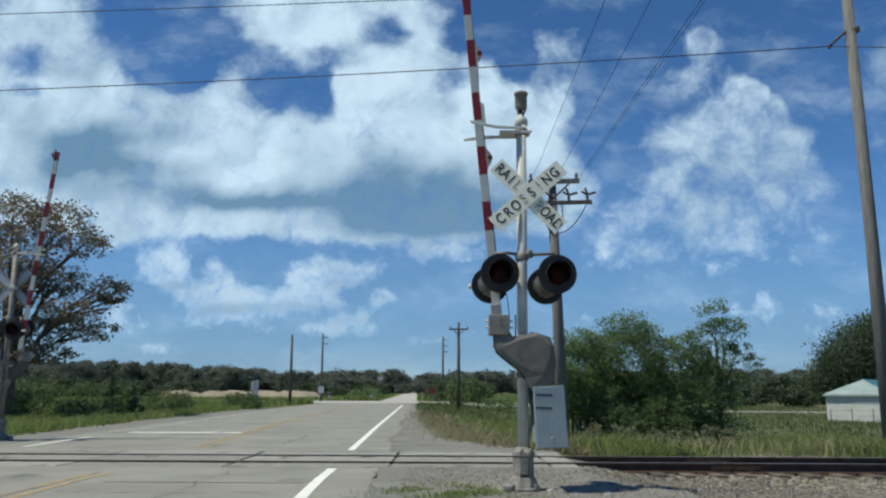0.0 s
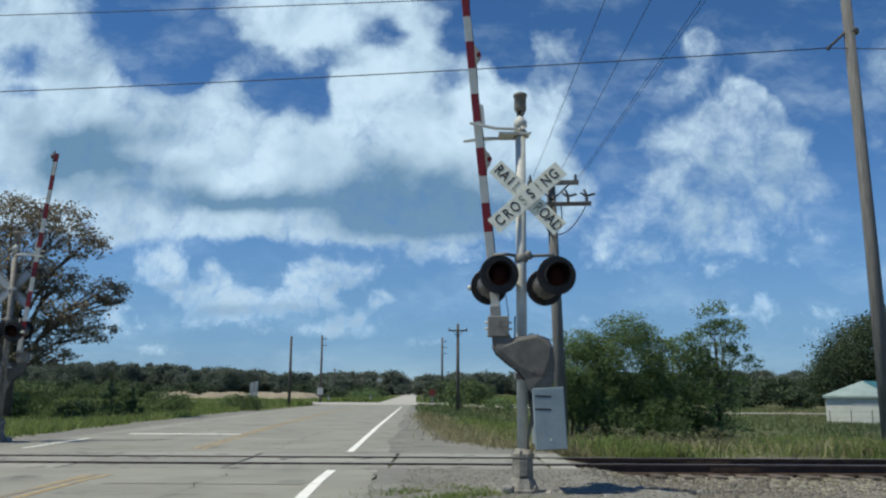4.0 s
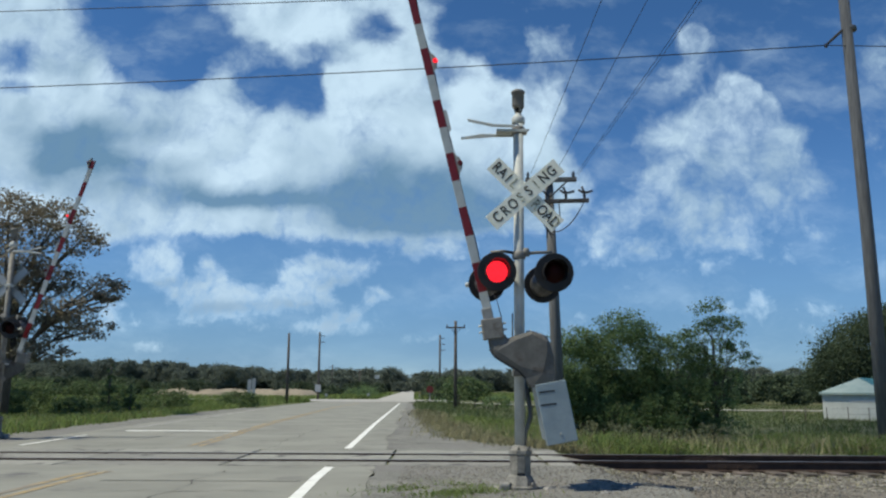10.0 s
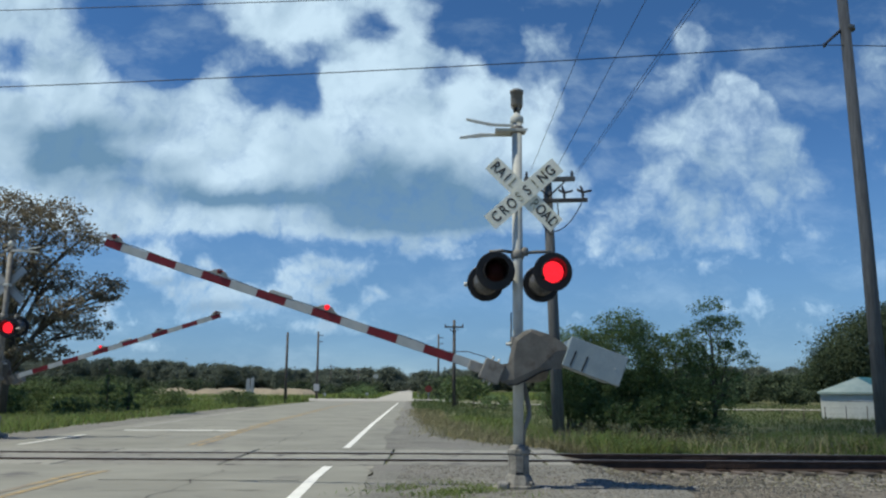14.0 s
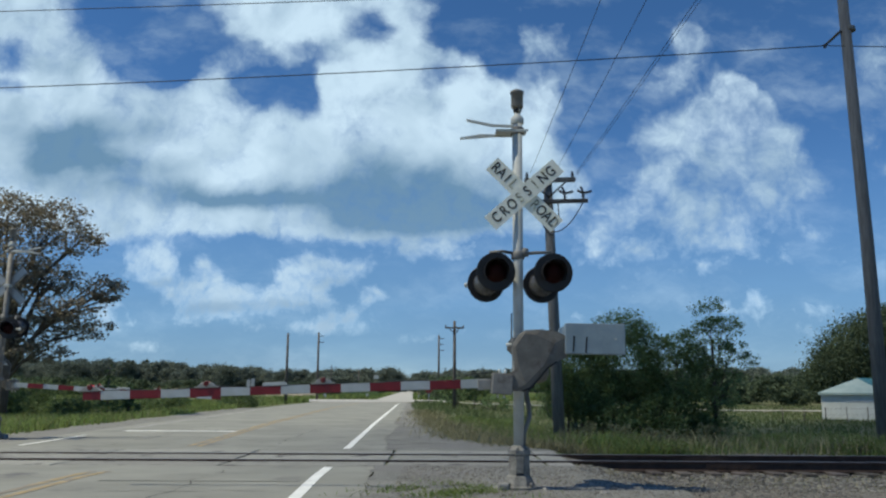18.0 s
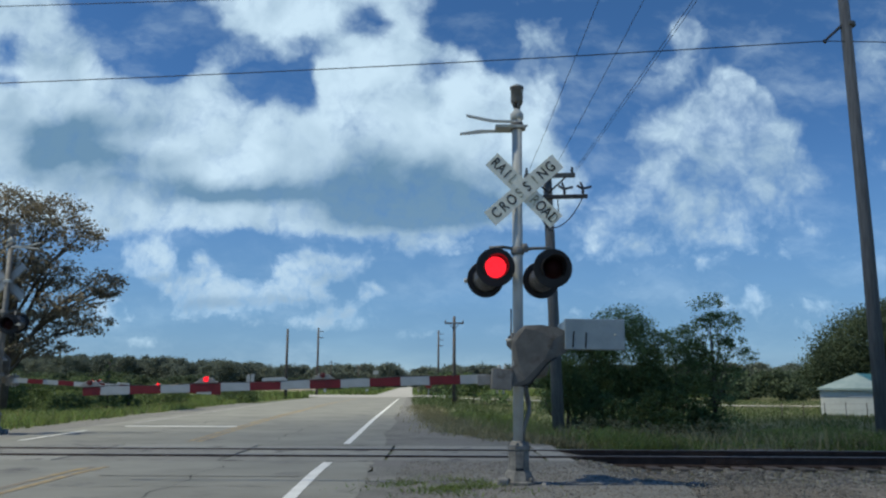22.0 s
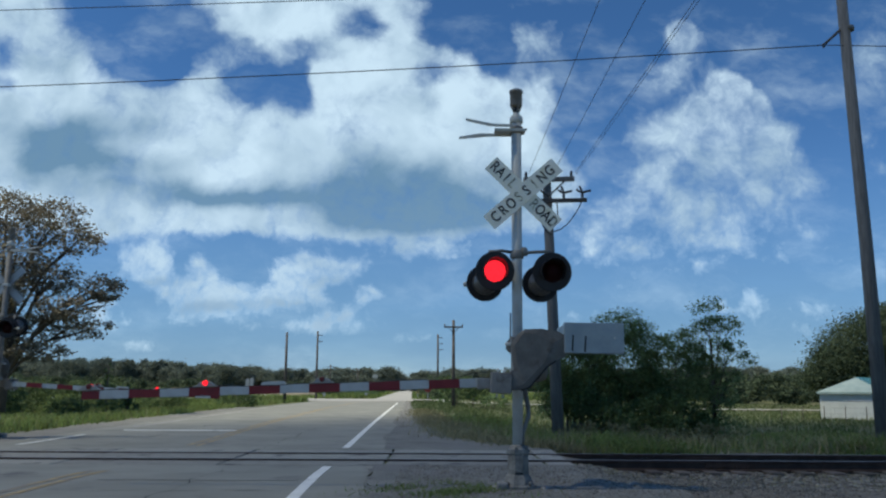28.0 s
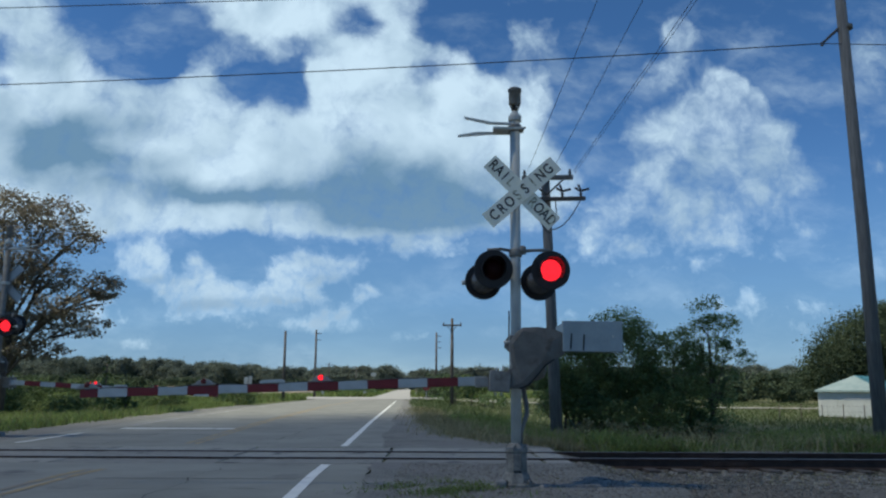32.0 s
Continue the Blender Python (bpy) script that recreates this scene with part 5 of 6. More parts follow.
BIG = [(0.0, 0, 8.5, 2.2, 2, 2.0), (2.2, 0, 10.4, 1.7, 1.5, 0.9), (-0.8, 0.5, 10.9, 2.0, 1.8, 1.0), (3.6, -0.3, 9.2, 1.2, 1.1, 0.7), (2.0, 0.4, 7.3, 1.6, 1.5, 0.9), (4.6, 0.2, 6.8, 1.3, 1.2, 0.7),
       (3.2, -0.5, 5.6, 1.6, 1.4, 0.7), (4.2, 0.3, 4.6, 1.1, 1.0, 0.55), (1.0, 0.6, 4.6, 1.6, 1.5, 0.9), (-3, 0, 8.5, 2.2, 2, 1.6), (-3.4, 0.3, 5.5, 2.0, 2.0, 1.4), (2.2, -0.4, 3.4, 1.5, 1.2, 0.5), (0.6, -1.2, 6.4, 1.4, 1.0, 0.9), (5.3, -0.2, 6.2, 0.6, 0.6, 0.35)]
tree("oak_tree", -22.4, 42.0, BIG, [(0.4, 0, 0.34), (-0.6, 0.2, 0.26)], LEAF_OLIVE, 1050, 0.085, label="broad olive-green tree with open tiers of foliage", limbs=4)
BUSH = "leafy green tree in the thicket beyond the tracks"
THICKET = [(5.1, 30.0, 4.1, 1.3, LEAF), (6.6, 30.5, 4.9, 1.5, LEAF), (4.4, 29.0, 2.8, 0.9, LEAF), (8.5, 30.0, 4.1, 1.15, LEAF), (7.6, 29.0, 2.1, 0.9, LEAF), (9.3, 29.6, 1.3, 0.6, LEAF), (5.9, 28.8, 1.8, 0.8, LEAF)]
for x, y, h, r, leaf in THICKET:
    lobes = [(0, 0, h * 0.62, r, r * 0.9, h * 0.3), (r * 0.5, -0.3, h * 0.46, r * 0.6, r * 0.55, h * 0.18), (-r * 0.5, 0.1, h * 0.5, r * 0.6, r * 0.55, h * 0.2), (rng.uniform(-0.3, 0.3), 0, h * 0.9, r * 0.6, r * 0.6, h * 0.14),
             (-r * 0.75, 0, h * 0.75, r * 0.45, r * 0.45, h * 0.12), (r * 0.7, 0, h * 0.8, r * 0.45, r * 0.45, h * 0.13)]
    tree("shrub_tree", x, y, lobes, [(0.1, 0, 0.08), (-0.45, 0.1, 0.07), (0.5, 0, 0.06), (-0.8, -0.2, 0.04), (0.85, -0.1, 0.045)], leaf, 4800, 0.042, label=BUSH, group="thicket beyond the tracks")
for x, y, h, r in ((4.7, 28.2, 0.9, 0.7), (5.6, 27.8, 1.1, 0.8), (6.5, 28.0, 0.8, 0.8), (7.3, 27.7, 1.0, 0.7), (8.3, 27.9, 0.9, 0.8), (9.2, 28.2, 1.1, 0.6), (10.2, 28.6, 0.8, 0.6)):
    lobes = [(0, 0, h * 0.5, r, r * 0.5, h * 0.4), (-r * 0.5, 0, h * 0.75, r * 0.4, r * 0.4, h * 0.25), (r * 0.45, -0.1, h * 0.65, r * 0.45, r * 0.4, h * 0.3)]
    tree("brush_shrub", x, y, lobes, [(0.1, 0, 0.02), (-0.2, 0, 0.02)], LEAF_PALE, 1500, 0.04, category="shrub", label="low pale grey-green brush before the thicket", group="brush before the thicket", limbs=3)
SLIM = [(0.0, 0, 4.4, 0.55, 0.5, 0.5), (0.5, 0, 4.0, 0.6, 0.5, 0.35), (-0.45, 0, 3.7, 0.5, 0.5, 0.45), (0.9, 0, 3.3, 0.5, 0.4, 0.25), (1.25, 0.1, 2.85, 0.45, 0.4, 0.2), (0.1, 0, 3.1, 0.6, 0.5, 0.5), (-0.4, -0.1, 2.5, 0.55, 0.5, 0.5), (0.6, 0, 2.3, 0.5, 0.5, 0.3), (0.1, -0.2, 1.6, 0.7, 0.6, 0.5), (0.0, -0.2, 0.8, 0.8, 0.6, 0.5)]
tree("shrub_tree", 9.9, 30.0, [(a, b, c * 1.13, d * 1.15, e, f * 1.25) for a, b, c, d, e, f in SLIM], [(0.05, 0, 0.08)], LEAF, 3000, 0.044, label="slender open-crowned young green tree", group="thicket beyond the tracks", limbs=3)
tree("shade_tree", 41.0, 78.0, [(0, 0, 6.5, 4.2, 4, 2.6), (2.5, 0, 8.2, 3.5, 3.2, 2.0), (-3.2, 0, 4.6, 3.0, 3, 1.8), (-4.6, -0.5, 3.2, 2.2, 2.2, 1.4), (5, 0, 9, 3.5, 3, 2), (4, -1, 5, 4, 3, 3), (0, -1, 2.6, 4.5, 2.5, 2.0)], [(0, 0, 0.4)], LEAF_DEEP, 1700, 0.11, label="dark green shade tree behind the shed")
tree("shade_tree", 49.0, 80.0, [(0, 0, 7.5, 4.5, 4, 3.2), (2.5, 0, 9.5, 3.5, 3.2, 2.0), (-2, -1, 4, 4.0, 3, 2.6)], [(0, 0, 0.4)], LEAF_DEEP, 1500, 0.11, label="dark green shade tree behind the shed")


def conifer(x, y, h, label):
    t = thing("young_cedar", label, "tree", pose(x, y, float(land(x, y))), "young cedars")
    part("trunk", tubed([(0, 0, 0), (0, 0, h)], [0.06, 0.015], 6), BARK, t)
    lobes = [(rng.uniform(-0.1, 0.1), rng.uniform(-0.1, 0.1), h * k, 0.62 * (1.05 - k) + 0.08, 0.62 * (1.05 - k) + 0.08, h * 0.09) for k in np.linspace(0.1, 0.96, 9)]
    co, f = leaf_cloud(lobes, 1500, 0.06)
    raw_mesh("crown", co, f, LEAF_DARK, t)


conifer(-16.7, 41.5, 2.6, "small dark cedar standing in roadside grass")
conifer(-16.0, 42.5, 1.6, "small dark cedar standing in roadside grass")
for x, y, h, r in ((-25.5, 50, 2.2, 2.2), (-21.5, 52, 2.1, 2.2), (-18.5, 55, 1.5, 1.8), (-29, 48, 2.6, 2.4), (-23.5, 44, 1.6, 1.4), (-20.0, 45, 1.1, 1.1), (-26, 43, 1.3, 1.3), (-15.0, 62, 1.3, 1.5)):
    lobes = [(0, 0, h * 0.55, r, r * 0.8, h * 0.45), (-r * 0.5, 0, h * 0.75, r * 0.5, r * 0.5, h * 0.25), (r * 0.5, 0, h * 0.7, r * 0.5, r * 0.5, h * 0.25), (0, -0.4, h * 0.25, r * 1.1, r * 0.8, h * 0.25)]
    tree("hedge_shrub", x, y, lobes, [(0, 0, 0.07)], LEAF_DARK, 1300, 0.065, category="shrub", label="dense dark green shrub at the field's edge", group="field hedge")


def woods(name, trees, leaf, per, size, label):
    cs, fs, n = [], [], 0
    for x, y, h, r in trees:
        z = float(land(x, y))
        lobes = [(x, y, z + h * 0.6, r, r, h * 0.4), (x + rng.uniform(-r, r) * 0.6, y, z + h * 0.82, r * 0.6, r * 0.6, h * 0.16), (x + rng.uniform(-r, r), y - 1, z + h * 0.3, r, r, h * 0.3)]
        co, f = leaf_cloud(lobes, per, size)
        cs.append(co)
        fs.append(f + n)
        n += len(co)
    ob = raw_mesh(name, np.concatenate(cs), np.concatenate(fs), leaf)
    return tagged(ob, label, "woods", kind="stuff")


def ridge(u):
    """Height of the wood's edge above the eye, as a slope, across the view."""
    return np.interp(u, [-0.7, -0.5, -0.38, -0.3, -0.2, -0.13, -0.085, -0.06, -0.045, -0.03, 0.0, 0.06, 0.12, 0.25, 0.4, 0.48, 0.7],
                     [0.036, 0.037, 0.036, 0.032, 0.026, 0.024, 0.027, 0.027, 0.012, 0.022, 0.025, 0.026, 0.026, 0.03, 0.03, 0.03, 0.034])


far_trees = []
for u in np.arange(-0.68, 0.68, 0.0075):
    for dist in (360, 420):
        uu = u + rng.uniform(-0.004, 0.004)
        if abs(uu + 0.042) < 0.006:
            continue
        y = dist + rng.uniform(-20, 20)
        h = float(ridge(uu)) * y * rng.uniform(0.66, 1.06) + 1.2 - float(land(uu * y, y))
        far_trees.append((uu * y, y, max(3.0, h), rng.uniform(2.6, 6.0)))
woods("far_woods", far_trees, LEAF_FAR_HAZED, 190, 0.36, "dark green line of distant woodland, haze in its leaf colour")
mid = []
for u in np.arange(-0.62, -0.29, 0.012):
    y = rng.uniform(150, 190)
    mid.append((u * y, y, rng.uniform(2.2, 4.2), rng.uniform(2, 3.4)))
for u in np.arange(-0.18, -0.07, 0.014):
    y = rng.uniform(170, 230)
    mid.append((u * y, y, rng.uniform(2, 4.0), rng.uniform(2, 3)))
for u in np.concatenate([np.arange(0.0, 0.04, 0.012), np.arange(0.15, 0.62, 0.012)]):
    y = rng.uniform(120, 170) if u < 0.2 else rng.uniform(106, 140)
    mid.append((u * y, y, rng.uniform(2.0, 4.0), rng.uniform(2, 3.4)))
woods("field_edge_bushes", mid, LEAF_DEEP, 170, 0.24, "low dark bushes along the far field edge")
for x, y, h, r in ((1.8, 88, 3.3, 1.8), (3.6, 90, 3.0, 1.8), (0.6, 92, 2.4, 1.5), (5.5, 84, 1.6, 1.4), (-14.5, 150, 2.0, 3.0), (-12.6, 142, 1.4, 2.0)):
    tree("roadside_bush", x, y, [(0, 0, h * 0.5, r, r, h * 0.5), (r * 0.4, 0, h * 0.7, r * 0.6, r * 0.6, h * 0.3)], [(0, 0, 0.08)], LEAF_DARK if h > 2.5 else LEAF, 260, 0.14, category="shrub", label="rounded dark green bush beside the far road", group="roadside bushes")


def grass(name, x, y, h, leaf, label, width=0.012):
    """Standing blades: a bent blade of two quads each."""
    n = len(x)
    z = land(x, y)
    a = rng.uniform(0, math.tau, n)
    dx, dy = np.cos(a), np.sin(a)
    lean = rng.uniform(0.1, 0.95, n) * h
    b = rng.uniform(0, math.tau, n)
    w = width * rng.uniform(0.7, 1.5, n)
    lx, ly = np.cos(b) * lean, np.sin(b) * lean
    rows = []
    for k, s in ((0.0, 1.0), (0.55, 0.8), (1.0, 0.12)):
        for sg in (-1, 1):
            rows.append(np.stack([x + lx * k * k + dx * w * s * sg, y + ly * k * k + dy * w * s * sg, z - 0.02 + h * k * (1 - 0.12 * k)], 1))
    co = np.stack(rows, 1).reshape(-1, 3)
    i = np.arange(n) * 6
    f = np.concatenate([np.stack([i, i + 1, i + 3, i + 2], 1), np.stack([i + 2, i + 3, i + 5, i + 4], 1)])
    return tagged(raw_mesh(name, co, f, leaf), label, "grass", kind="stuff")


def scatter(n, x0, x1, y0, y1, keep=None, power=1.6):
    """Places thinning with distance; patchy."""
    y = y0 + (y1 - y0) * rng.random(n) ** power
    x = rng.uniform(x0, x1, n)
    ok = np.sin(x * 1.1 + np.sin(y * 0.7) * 2) * np.sin(y * 0.9 + 1.3) > rng.uniform(-1.6, 0.6, n)
    if keep is not None:
        ok &= keep(x, y)
    return x[ok], y[ok]


def verge_edge(y):
    return np.interp(y, [17.4, 19, 22, 31, 60, 90], [3.0, 1.8, 0.4, -0.4, -1.9, -3.1])


def verge_right(x, y):
    return x > verge_edge(y) - 0.2 + rng.exponential(0.45, len(x))


def verge_left(x, y):
    return x < road_left(y) - 2.1 - rng.exponential(0.35, len(x))


gx, gy = scatter(110000, -3, 20, 17.9, 40, verge_right)
grass("tall_grass", gx, gy, rng.uniform(0.12, 0.46, len(gx)) * (0.65 + 0.5 * np.sin(gx * 0.9 + 2 * np.sin(gy * 0.6))) * np.clip((gx - verge_edge(gy)) / 1.6, 0.25, 1.0), GRASS, "tall green grass along the far side of the tracks", 0.011)
gx, gy = scatter(9000, 0, 19, 18.0, 30, verge_right)
grass("seeding_grass", gx, gy, rng.uniform(0.25, 0.6, len(gx)), GRASS_DRY, "straw-coloured seeding grass stems", 0.006)
gy = 18.0 + 34 * rng.random(14000) ** 1.5
gx = verge_edge(gy) + rng.normal(0.35, 0.45, len(gy))
grass("dry_fringe", gx, gy, rng.uniform(0.05, 0.3, len(gx)), GRASS_DRY, "dry straw-coloured fringe between gravel and grass", 0.008)
gx, gy = scatter(60000, -4, 62, 38, 105, lambda x, y: verge_right(x, y) & (np.abs(y - side_road(x)) > 2.6), 1.0)
grass("meadow_grass", gx, gy, rng.uniform(0.15, 0.4, len(gx)), GRASS_DULL, "dull green meadow grass beyond the thicket", 0.022)
gx, gy = scatter(60000, -34, -10, 19.5, 60, verge_left)
grass("tall_grass", gx, gy, rng.uniform(0.2, 0.5, len(gx)), GRASS, "green grass on the roadside field", 0.016)
gx, gy = scatter(40000, -60, -12, 55, 96, verge_left)
grass("meadow_grass", gx, gy, rng.uniform(0.25, 0.55, len(gx)), GRASS, "green grass on the roadside field", 0.03)
gx, gy = rng.uniform(-90, -15, 16000), rng.uniform(88, 95, 16000)
grass("meadow_grass", gx, gy, rng.uniform(0.5, 1.0, len(gx)), GRASS, "tall green grass before the crossroad", 0.03)
gx, gy = scatter(5000, -34, -10, 19.5, 50, verge_left)
grass("seeding_grass", gx, gy, rng.uniform(0.3, 0.6, len(gx)), GRASS_DRY, "straw-coloured seeding grass stems", 0.008)
gx, gy = scatter(30000, -80, 40, 122, 240, lambda x, y: (x > road_right(y) + 1.6) | (x < far_left(y) - 0.6))
grass("meadow_grass", gx, gy, rng.uniform(0.4, 0.9, len(gx)), GRASS, "pale green field beyond the crossroad", 0.09)
gx, gy = np.concatenate([rng.normal(0.2, 0.22, 700), rng.normal(1.5, 0.2, 200)]), np.concatenate([rng.normal(10.9, 0.45, 700), rng.normal(11.6, 0.3, 200)])
grass("weeds", gx, gy, rng.uniform(0.03, 0.1, len(gx)), GRASS, "sparse green weeds in the gravel", 0.006)
gx, gy = rng.normal(0.1, 0.45, 3600), rng.normal(10.3, 0.42, 3600)
ok = np.sin(gx * 5 + 2 * np.sin(gy * 4)) > rng.uniform(-0.9, 0.9, 3600)
grass("weeds", gx[ok], gy[ok], rng.uniform(0.07, 0.15, int(ok.sum())), GRASS, "low weeds spread over the gravel by the signal", 0.007)
gx, gy = rng.uniform(2.6, 16, 5000), 14.5 - rng.random(5000) ** 1.5 * 2.2
grass("dry_straw", gx, gy, rng.uniform(0.03, 0.12, len(gx)), GRASS_DRY, "dry straw and litter along the ballast", 0.008)


def weed(x, y, h, n, label):
    t = thing("weed_clump", label, "weed", pose(x, y, float(land(x, y)) - 0.02), "weeds by the track")
    bm = bmesh.new()
    tips = []
    for k in range(n):
        a, l = rng.uniform(0, math.tau), rng.uniform(0.1, 0.4) * h
        top = Vector((math.cos(a) * l, math.sin(a) * l, h * rng.uniform(0.6, 1)))
        tube(bm, [(math.cos(a) * 0.03, math.sin(a) * 0.03, 0), top * 0.55 + Vector((0, 0, 0.05 * h)), top], [0.006, 0.005, 0.002], 4)
        tips.append((top.x, top.y, top.z * 0.8, 0.07, 0.07, h * 0.18))
    part("stems", bm, GRASS_DRY, t)
    co, f = leaf_cloud(tips, 1600, 0.025)
    raw_mesh("leaves", co, f, GRASS, t)


for x, y, h, n in ((5.1, 18.0, 0.55, 26), (9.3, 18.4, 0.5, 22), (7.6, 18.2, 0.4, 20)):
    weed(x, y, h, n, "dusty grey-green weed clump beside the rails")


# ---- shed, heap, signs, car ----
def shed():
    s = thing("shed", "small pale grey metal shed with a teal hipped roof", "shed", pose(31.4, 63.0, -1.5, 0, 0, -42))
    W, L, H, P = 4.6, 7.0, 2.82, 3.88
    wall = part("wall", boxed(-W / 2, W / 2, 0, 0.1, 0, H - 0.1), SHED_WALL, s, "pale grey metal end wall")
    part("wall", boxed(-W / 2, -W / 2 + 0.1, 0.1, L, 0, H), SHED_WALL, s)
    part("wall", boxed(W / 2 - 0.1, W / 2, 0.1, L, 0, H), SHED_WALL, s)
    part("wall", plate([(-W / 2, 0), (W / 2, 0), (W / 2, H), (0, P - 0.05), (-W / 2, H)], L, L + 0.1), SHED_WALL, s)
    E, Z1, R0 = W / 2 + 0.12, H - 0.08, 1.6
    for sg in (-1, 1):
        bm = bmesh.new()
        for dz in (0.0, 0.06):
            vs = [bm.verts.new(c) for c in ((sg * E, -0.25, Z1 + dz), (0, R0, P + dz), (0, L + 0.3, P + dz), (sg * E, L + 0.3, Z1 + dz))]
            bm.faces.new(vs)
            ring = vs if dz == 0.0 else ring + vs
        for k in range(4):
            bm.faces.new((ring[k], ring[(k + 1) % 4], ring[4 + (k + 1) % 4], ring[4 + k]))
        bmesh.ops.recalc_face_normals(bm, faces=bm.faces)
        roof = part("roof_sheet", bm, SHED_ROOF, s, "teal ribbed metal roof sheet")
        for k in range(11):
            y = R0 + 0.3 + k * 0.5
            part("roof_rib", plate([(0, P + 0.06), (sg * E, Z1 + 0.06), (sg * E, Z1 + 0.09), (0, P + 0.09)], y, y + 0.04), SHED_ROOF, roof)
    bm = bmesh.new()
    vs = [bm.verts.new(c) for c in ((-E, -0.25, Z1), (E, -0.25, Z1), (0, R0, P), (-E, -0.25, Z1 + 0.05), (E, -0.25, Z1 + 0.05), (0, R0, P + 0.05))]
    for f in ((0, 1, 2), (3, 4, 5), (0, 1, 4, 3), (1, 2, 5, 4), (2, 0, 3, 5)):
        bm.faces.new([vs[k] for k in f])
    bmesh.ops.recalc_face_normals(bm, faces=bm.faces)
    part("hip_sheet", bm, HIP_ROOF_LIT, s, "hip end of the roof, its lit tone in the teal colour")
    for k in range(12):
        x = -W / 2 + 0.2 + k * 0.38
        part("siding_rib", boxed(x, x + 0.05, -0.02, 0.0, 0.02, H - 0.12), SHED_WALL, wall)
    part("fascia", boxed(-E, E, -0.3, -0.255, Z1 - 0.1, Z1 + 0.05), HIP_ROOF_LIT, s, "pale fascia under the eaves")
    door = part("door", boxed(-0.2, 1.9, -0.045, -0.003, 0.02, 2.15, bevel=0.01), SHED_WALL, s, "plain pale sliding door")
    part("door_rail", boxed(-0.3, 2.0, -0.07, -0.046, 2.1, 2.2), SIGN_GREY, door)


shed()


def rock(x, y, s, seed):
    r = np.random.default_rng(seed)
    bm = bmesh.new()
    bmesh.ops.create_icosphere(bm, subdivisions=2, radius=s)
    for v in bm.verts:
        k = 1 + 0.35 * noise.noise(v.co * (1.6 / s) + Vector((seed, 0, 0)))
        v.co = Vector((v.co.x * k * 1.3, v.co.y * k, v.co.z * k * 0.7))
    ob = part("rock", bm, ROCK, None, "", pose(x, y, max(float(land(x, y)) + 0.02, -0.2) + s * 0.3, 0, 0, float(r.uniform(0, 360))))
    tagged(ob, "pale rough rock lying in the gravel", "rock", "rocks by the signal")


for k, (x, y, s) in enumerate(((0.79, 10.62, 0.07), (0.72, 10.75, 0.05), (1.34, 10.6, 0.06), (1.5, 10.75, 0.045), (2.0, 10.3, 0.05), (2.6, 11.2, 0.06), (3.3, 10.9, 0.05), (0.4, 10.2, 0.03))):
    rock(x, y, s, k + 3)


def field_fence():
    t = thing("wire_fence", "low wire fence on thin grey posts by the shed", "fence", pose(23.5, 57.0, -0.95, 0, 0, 8))
    for k in range(6):
        part("post", tubed([(k * 1.6, 0, -0.2), (k * 1.6, 0, 1.25)], 0.03, 6), BARK, t)
    for z in (0.35, 0.75, 1.15):
        part("fence_wire", tubed([(0, 0.04, z), (4, 0.04, z - 0.03), (8, 0.04, z)], 0.006, 4), BARK, t)


field_fence()


def far_trailer():
    x, y = 41.5, 114.0
    t = thing("trailer", "dull green-grey trailer far behind the thicket", "trailer", pose(x, y, float(land(x, y)), 0, 0, 12))
    body = part("body", boxed(-2.2, 2.2, -1.1, 1.1, 0.45, 1.7, bevel=0.05), DULL_GREEN, t)
    part("window", boxed(-1.5, -0.4, -1.13, -1.1, 1.1, 1.5), CAR_GLASS, body)
    part("door", boxed(0.5, 1.2, -1.13, -1.1, 0.5, 1.6), DULL_GREEN, body)
    for sx in (-0.5, 0.5):
        part("wheel", tubed([(sx, -1.05, 0.33), (sx, -0.85, 0.33)], 0.33, 14), TYRE, t)


far_trailer()


def heap():
    bm = bmesh.new()
    nx, ny = 60, 14
    grid = []
    for j in range(ny):
        row = []
        for i in range(nx):
            x, y = -62 + i * 0.66, 160 + j * 1.4
            e = float(sst(0, 5, i) * sst(0, 8, nx - 1 - i) * sst(0, 4, j) * sst(0, 4, ny - 1 - j))
            row.append(bm.verts.new((x, y, float(land(x, y)) - 0.3 + e * (1.55 + 0.25 * math.sin(i * 0.7 + j) + 0.25 * math.sin(i * 1.9 - j * 2)))))
        grid.append(row)
    for j in range(ny - 1):
        for i in range(nx - 1):
            bm.faces.new((grid[j][i], grid[j][i + 1], grid[j + 1][i + 1], grid[j + 1][i]))
    tagged(smooth(part("earth_mound", bm, DIRT)), "long low heap of bare tan earth", "earth heap")


heap()


def sign(name, x, y, panels, posts, label, material, h):
    s = thing(name, label, "road sign", pose(x, y, float(land(x, y))))
    for px in posts:
        part("post", boxed(px - 0.05, px + 0.05, -0.04, 0.04, -0.1, h, bevel=0.01), SIGN_GREY, s)
    for x0, x1, z0, z1 in panels:
        p = part("panel", boxed(x0, x1, -0.075, -0.045, z0, z1, bevel=0.008), material, s)
        part("stiffener", boxed(x0 + 0.08, x1 - 0.08, -0.1, -0.076, (z0 + z1) / 2 - 0.04, (z0 + z1) / 2 + 0.04), SIGN_GREY, p)
    return s


sign("route_sign", -20.3, 88.0, ((-0.42, -0.02, 0.95, 2.6), (0.05, 0.42, 1.1, 2.75)), (-0.22, 0.22), "back of a grey two-panel road sign on posts", SIGN_GREY, 2.7)
sign("guide_sign", -20.5, 260.0, ((-0.8, 0.8, 4.6, 5.7),), (0.0,), "far pale road sign on a post", SIGN_GREEN, 6.4)


